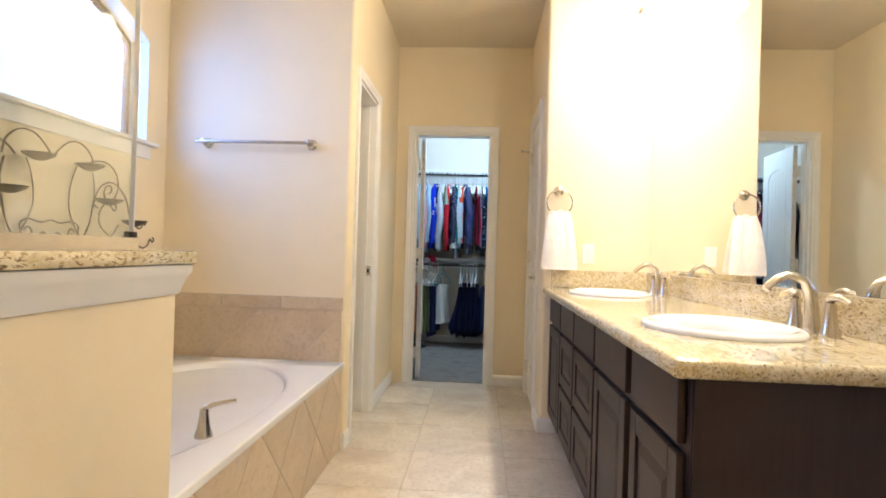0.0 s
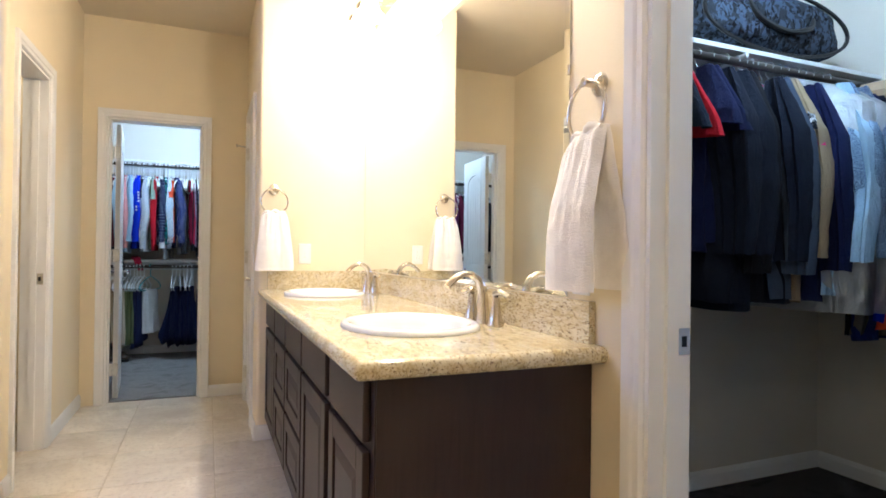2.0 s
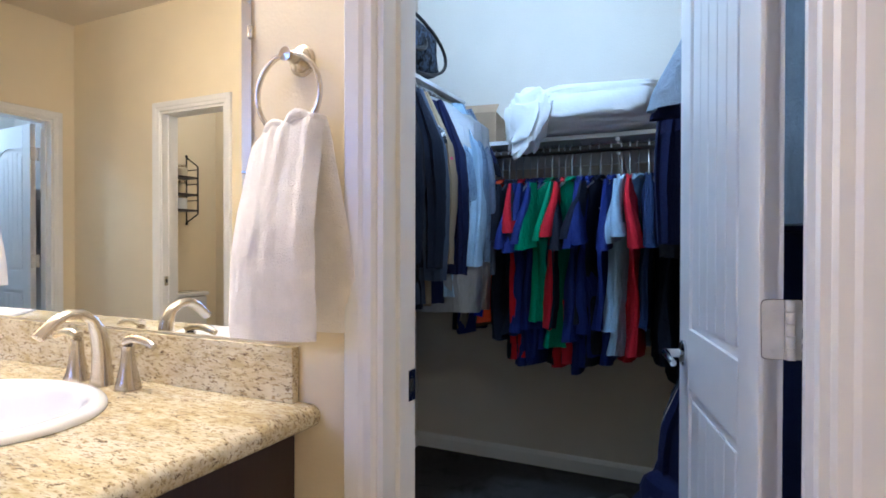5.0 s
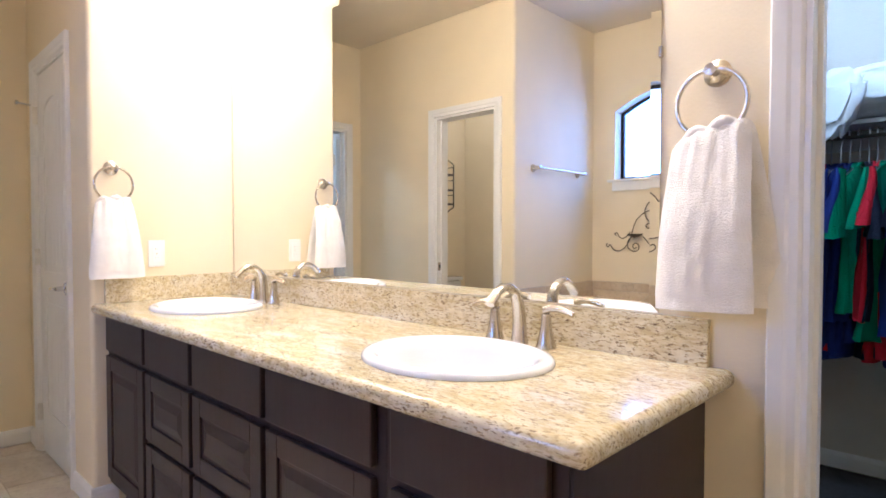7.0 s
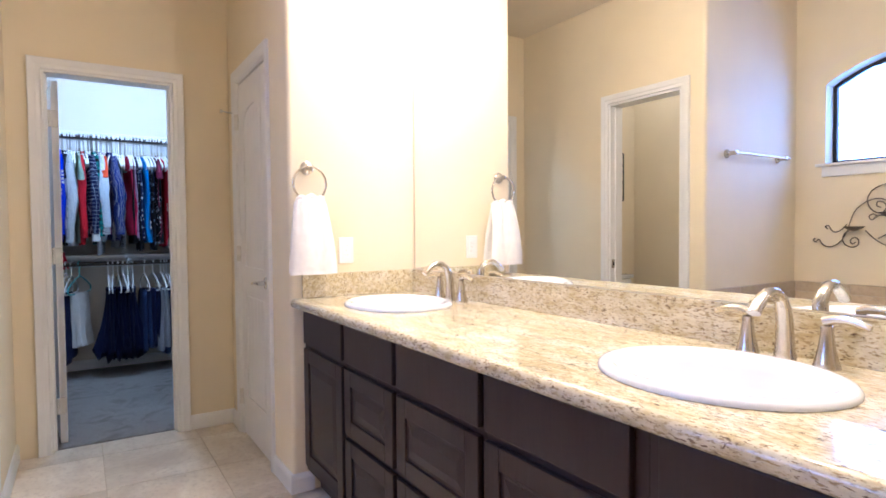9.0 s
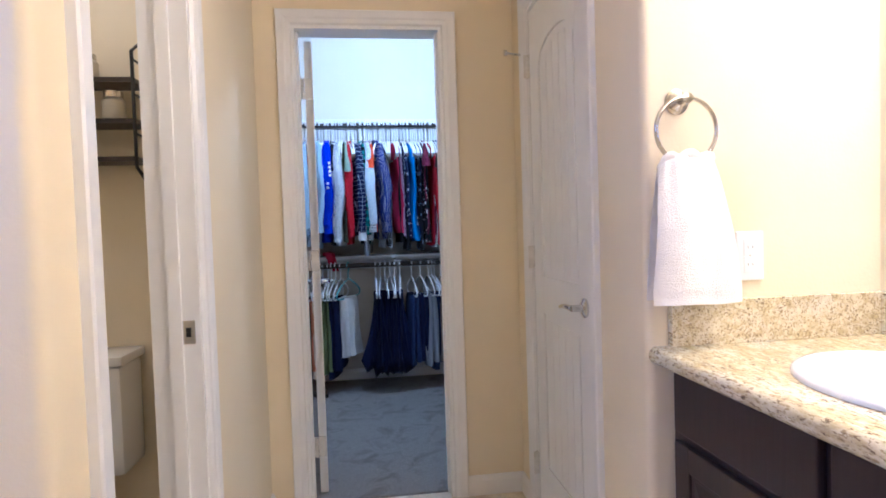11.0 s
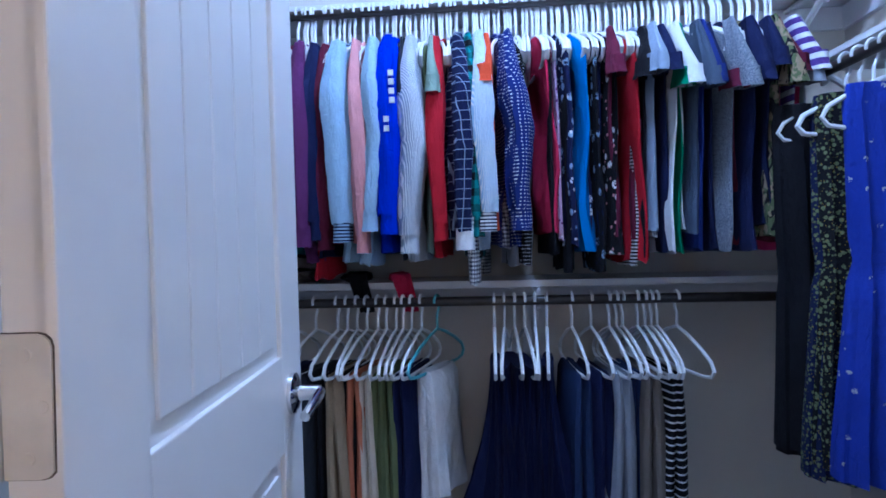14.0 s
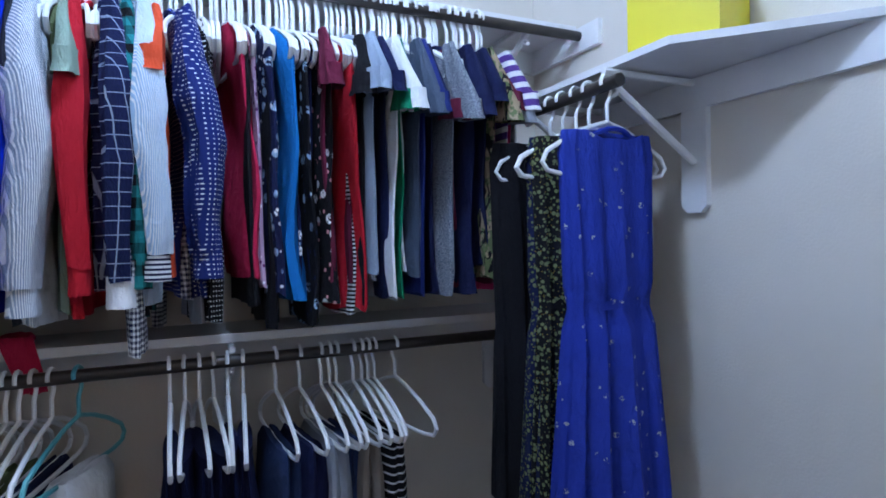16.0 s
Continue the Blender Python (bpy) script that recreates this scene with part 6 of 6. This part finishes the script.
for k, (yy, tw) in enumerate(((6.215, 4), (6.285, -8), (6.34, 6), (6.40, -5), (6.46, 8))):
    hang(pose(RX, yy, 1.625, 0, 0, DRESS_RZ + tw))
dress("sleeveless royal blue dress with small white sprigs and gathered waist", pose(RX, 6.215, 1.625, 0, 0, DRESS_RZ + 4), "sprig cobalt white", 0.160, 0.143, 0.188, 0.98, 0.555, 1.0)
dress("dark floral dress with yellow blossoms behind the blue dress", pose(RX, 6.285, 1.625, 0, 0, DRESS_RZ - 8), "meadow black moss olive", 0.17, 0.16, 0.19, 0.98, 0.56, 2.0)
dress("green and yellow ditsy floral dress on the side rod", pose(RX, 6.34, 1.625, 0, 0, DRESS_RZ + 6), "meadow navy moss olive", 0.175, 0.17, 0.20, 1.02, 0.58, 3.0)
dress("plain black sleeveless dress on the side rod", pose(RX - 0.03, 6.42, 1.625, 0, 0, DRESS_RZ - 5), "black", 0.19, 0.18, 0.19, 0.98, 0.6, 4.0)
dress("long black dress on the side rod", pose(RX - 0.03, 6.47, 1.625, 0, 0, DRESS_RZ + 8), "black", 0.18, 0.175, 0.18, 1.0, 0.6, 5.0)

# ---- wardrobe clothes ----
NORTH = [
    (1.10, "navy", "tee"), (1.20, "gray", "tee"), (1.30, "navy", "tee"), (1.40, "black", "jacket"), (1.48, "red", "tee"), (1.54, "midnight", "tee"), (1.60, "navy", "tee"), (1.645, "navy", "tee"), (1.72, "midnight", "jacket"), (1.80, "midnight", "jacket"), (1.875, "black", "jacket"),
    (1.95, "midnight", "jacket"), (2.015, "slate", "jacket"), (2.06, "tan", "jacket"), (2.095, "hot", "tee"), (2.125, "camo gray black white", "tee"), (2.165, "navy", "jacket"), (2.21, "heather steel gray", "tee"), (2.42, "royal", "tee"), (2.47, "taupe", "tee"), (2.53, "navy", "tee"), (2.58, "midnight", "tee"),
]
for px, cloth, kind in NORTH:
    m = pose(px, V1 - 0.285, 1.915, 0, 0, RND.uniform(-12, 12))
    hang(m, "wire")
    garment("jacket" if kind == "jacket" else "shirt", cloth_words(cloth) + " " + WORDS[kind] + " hanging under the high shelf", "jacket" if kind == "jacket" else "shirt", "clothes on the wardrobe rods", m, cloth, kind)
# garments in clear dry-cleaning film
for px in (2.26, 2.31, 2.37):
    m = pose(px, V1 - 0.285, 1.915, 0, 0, RND.uniform(-8, 8))
    hang(m, "wire")
    garment("shirt", ("steel blue" if px > 2.35 else "pale blue") + " shirt inside clear dry-cleaning film", "shirt", "clothes on the wardrobe rods", m @ Matrix.Translation((0, -0.05, 0)), "heather pale sky" if px < 2.3 else "heather sky denim" if px < 2.35 else "heather steel denim", "jacket")
    fb = bmesh.new()
    rr = random.Random(px)
    loft(fb, [ring_of(0, 0, z, hx, hy, 30, 0.22, rr.random() * 6) for z, hy, hx in ((-0.07, 0.05, 0.02), (-0.13, 0.17, 0.04), (-0.22, 0.27, 0.055), (-0.45, 0.28, 0.06), (-0.70, 0.285, 0.06), (-0.90, 0.28, 0.065), (-1.03, 0.275, 0.06))])
    single("garment_cover", fb, PLASTIC_FILM, "clear plastic dry-cleaning cover over a shirt", "garment bag", "garment covers", True, m @ Matrix.Translation((0, -0.05, 0)) @ Matrix.Diagonal((1.25, 1.16, 1, 1)))

EAST = [
    (1.98, "indigo", "tee"), (1.92, "black", "tee"), (1.87, "taupe", "tee"), (1.835, "royal", "tee"), (1.80, "orange", "tee"), (1.765, "midnight", "tee"), (1.73, "midnight", "tee"), (1.695, "red", "tee"), (1.66, "indigo", "tee"), (1.625, "indigo", "tee"), (1.59, "indigo", "tee"), (1.555, "green", "tee"),
    (1.52, "midnight", "tee"), (1.49, "red", "tee"), (1.46, "green", "tee"), (1.42, "indigo", "tee"), (1.375, "indigo", "tee"), (1.33, "midnight", "tee"), (1.28, "indigo", "tee"), (1.235, "sky", "tee"), (1.20, "red", "tee"), (1.165, "sky", "tee"), (1.12, "denim", "tee"), (1.06, "midnight", "tee"), (1.0, "black", "tee"), (0.93, "denim", "tee"), (0.86, "indigo", "tee"),
]
for py, cloth, kind in EAST:
    m = pose(U1 - 0.28, py - 0.12, 1.615, 0, 0, -90 + RND.uniform(-14, 14))
    hang(m, "tall")
    m = m @ pose(0, 0, -0.04)
    garment("shirt", cloth_words(cloth) + " " + WORDS[kind] + " hanging under the pillow shelf", "shirt", "clothes on the wardrobe rods", m, cloth, kind)
    if py < 1.75 and cloth in ("black", "red", "indigo", "midnight"):
        trousers("trousers", cloth_words(cloth) + " sports trousers hanging behind the shirts", "trousers", "clothes on the wardrobe rods", m @ pose(0.012, 0, -0.40), cloth, 0.15, RND.uniform(0.28, 0.36), 0.026)
SOUTH = [(1.90, "steel", "tee"), (1.97, "navy", "tee"), (2.05, "navy", "tee"), (2.14, "navy", "jacket"), (2.24, "black", "jacket"), (2.34, "orange", "tee"), (2.44, "navy", "jacket")]
for px, cloth, kind in SOUTH:
    m = pose(px, V0 + 0.32, 1.985, 0, 0, 180 + RND.uniform(-12, 12))
    hang(m, "wire")
    garment("shirt", cloth_words(cloth) + " " + WORDS[kind] + " hanging beside the wardrobe door", "shirt", "clothes on the wardrobe rods", m, cloth, kind)
for px, cloth in ((1.95, "navy"), (2.0, "cream"), (2.08, "black"), (2.18, "slate"), (2.30, "black")):
    m = pose(px, V0 + 0.29, 0.96, 0, 0, 180 + RND.uniform(-12, 12))
    hang(m, "wire")
    garment("jacket", cloth_words(cloth) + " jacket hanging low beside the door", "jacket", "clothes on the wardrobe rods", m, cloth, "jacket")


# ---- things on the wardrobe shelves and floor ----
pl = thing("pillow", "white pillow in a creased cotton cover on the wardrobe shelf", "pillow", at=(2.735, 1.26, 1.681))
part("cushion", soft_lump((0.44, 0.66, 0.215), 3.0, 64, 36, 0.13), LINEN, pl, "", True)
bm = soft_lump((0.085, 0.20, 0.27), 11.0, 44, 30, 0.42)
for v in bm.verts:
    low = max(0.0, 1 - v.co.z / 0.20)
    v.co = Vector((v.co.x - 0.205 + 0.012 * math.sin(38 * v.co.y + 9 * v.co.z), v.co.y * (1 - 0.45 * low) + 0.24 + 0.05 * low, v.co.z - 0.12))
part("loose_end", bm, LINEN, pl, "loose hanging end of the cotton cover", True)

bag = thing("duffel_bag", "camouflage duffel bag with black piping on the high shelf", "bag", at=(2.28, 2.145, 1.976))
part("body", soft_lump((0.90, 0.30, 0.30), 8.0, 40, 20, 0.10), fabric("camo charcoal slate black"), bag, "", True)
bm = bmesh.new()
tube(bm, [(0.445 * math.cos(a), -0.13, 0.15 + 0.14 * math.sin(a)) for a in [2 * math.pi * i / 36 for i in range(36)]], 0.009, 6, True)
part("piping", bm, BLACK, bag, "black piping", True)
bm = bmesh.new()
tube(bm, smooth_path([(-0.2, -0.12, 0.24), (-0.16, -0.155, 0.14), (0.0, -0.16, 0.10), (0.16, -0.155, 0.14), (0.2, -0.12, 0.24)]), 0.012, 6)
part("carry_strap", bm, BLACK, bag, "black webbing strap", True)

cb = thing("cardboard_box", "small brown cardboard box with a raised flap", "box", at=(2.775, 1.84, 1.681), rz=8)
part("carton", block(-0.12, 0.12, -0.11, 0.11, 0, 0.15, bevel=0.002), CARDBOARD, cb)
bm = bmesh.new()
loft(bm, [[(-0.12, -0.11, 0.15), (-0.117, -0.11, 0.15), (-0.05, -0.11, 0.20), (-0.053, -0.11, 0.203)], [(-0.12, 0.11, 0.15), (-0.117, 0.11, 0.15), (-0.05, 0.11, 0.20), (-0.053, 0.11, 0.203)]])
part("flap", bm, CARDBOARD, cb)

STRAW = material("pale_straw", (0.50, 0.43, 0.32), 0.8, vary=0.15, scale=60, bump=0.6, bump_scale=220)
hat = thing("straw_hat", "pale straw hat lying on the high shelf", "hat", at=(2.25, 0.62, 2.056))
bm = bmesh.new()
rings = []
for r, h in ((0.20, 0.02), (0.17, 0.006), (0.11, 0.004), (0.10, 0.02), (0.092, 0.09), (0.07, 0.115), (0.01, 0.12)):
    rings.append([(r * math.cos(2 * math.pi * i / 40), r * 1.15 * math.sin(2 * math.pi * i / 40), h + (0.012 * math.sin(2 * 2 * math.pi * i / 40) if r > 0.15 else 0)) for i in range(40)])
loft(bm, rings)
part("crown_and_brim", bm, STRAW, hat, "", True)
bm = bmesh.new()
lathe(bm, [(0.1025, 0.018), (0.0985, 0.045), (0.099, 0.045), (0.103, 0.018)], None, 40)
part("band", bm, BROWN_SHOE, hat, "brown hat band", True)

for k, (sx_, sy_, a) in enumerate(((2.42, 1.24, 70), (2.50, 1.12, 80))):
    shoe(pose(sx_, sy_, 0, 0, 0, a), LEATHER, "dark leather shoe on the wardrobe carpet")
for k, (bx, by, mm) in enumerate(((2.02, 0.80, "navy"), (1.84, 0.76, "cream"))):
    lump = soft_lump((0.42, 0.36, 0.40 if k == 0 else 0.30), 5.0 + k, 32, 18, 0.30)
    single("laundry_heap", lump, fabric(mm), ("heap of navy clothes" if k == 0 else "heap of cream clothes") + " on the wardrobe carpet", "laundry", smooth=True, m=pose(bx, by, 0.007))

# ---- floor tiles ----
P = 0.481
tile_mesh = mesh_of("tile", block(-P / 2 + 0.0022, P / 2 - 0.0022, -P / 2 + 0.0022, P / 2 - 0.0022, -0.012, 0.0, bevel=0.0018), FLOOR_TILE)
for i in range(-4, 2):
    for j in range(-10, 4):
        cx, cy = 0.025 - P / 2 + P * (i + 1), 3.295 + P / 2 + P * j
        a0, a1, b0, b1 = max(cx - P / 2, XW), min(cx + P / 2, XR + 0.05), max(cy - P / 2, BACK), min(cy + P / 2, YE + 0.055)
        if a1 - a0 < 0.02 or b1 - b0 < 0.02:
            continue
        if a1 - a0 > P - 0.001 and b1 - b0 > P - 0.001:
            ob = new("tile", tile_mesh)
            ob.location = (cx, cy, 0)
            ob.rotation_euler = (0, 0, math.pi / 2 * ((i * 7 + j * 3) % 4))
            ob.parent = floor
        else:
            part("tile", block(a0 + 0.0022, a1 - 0.0022, b0 + 0.0022, b1 - 0.0022, -0.012, 0.0), FLOOR_TILE, floor)
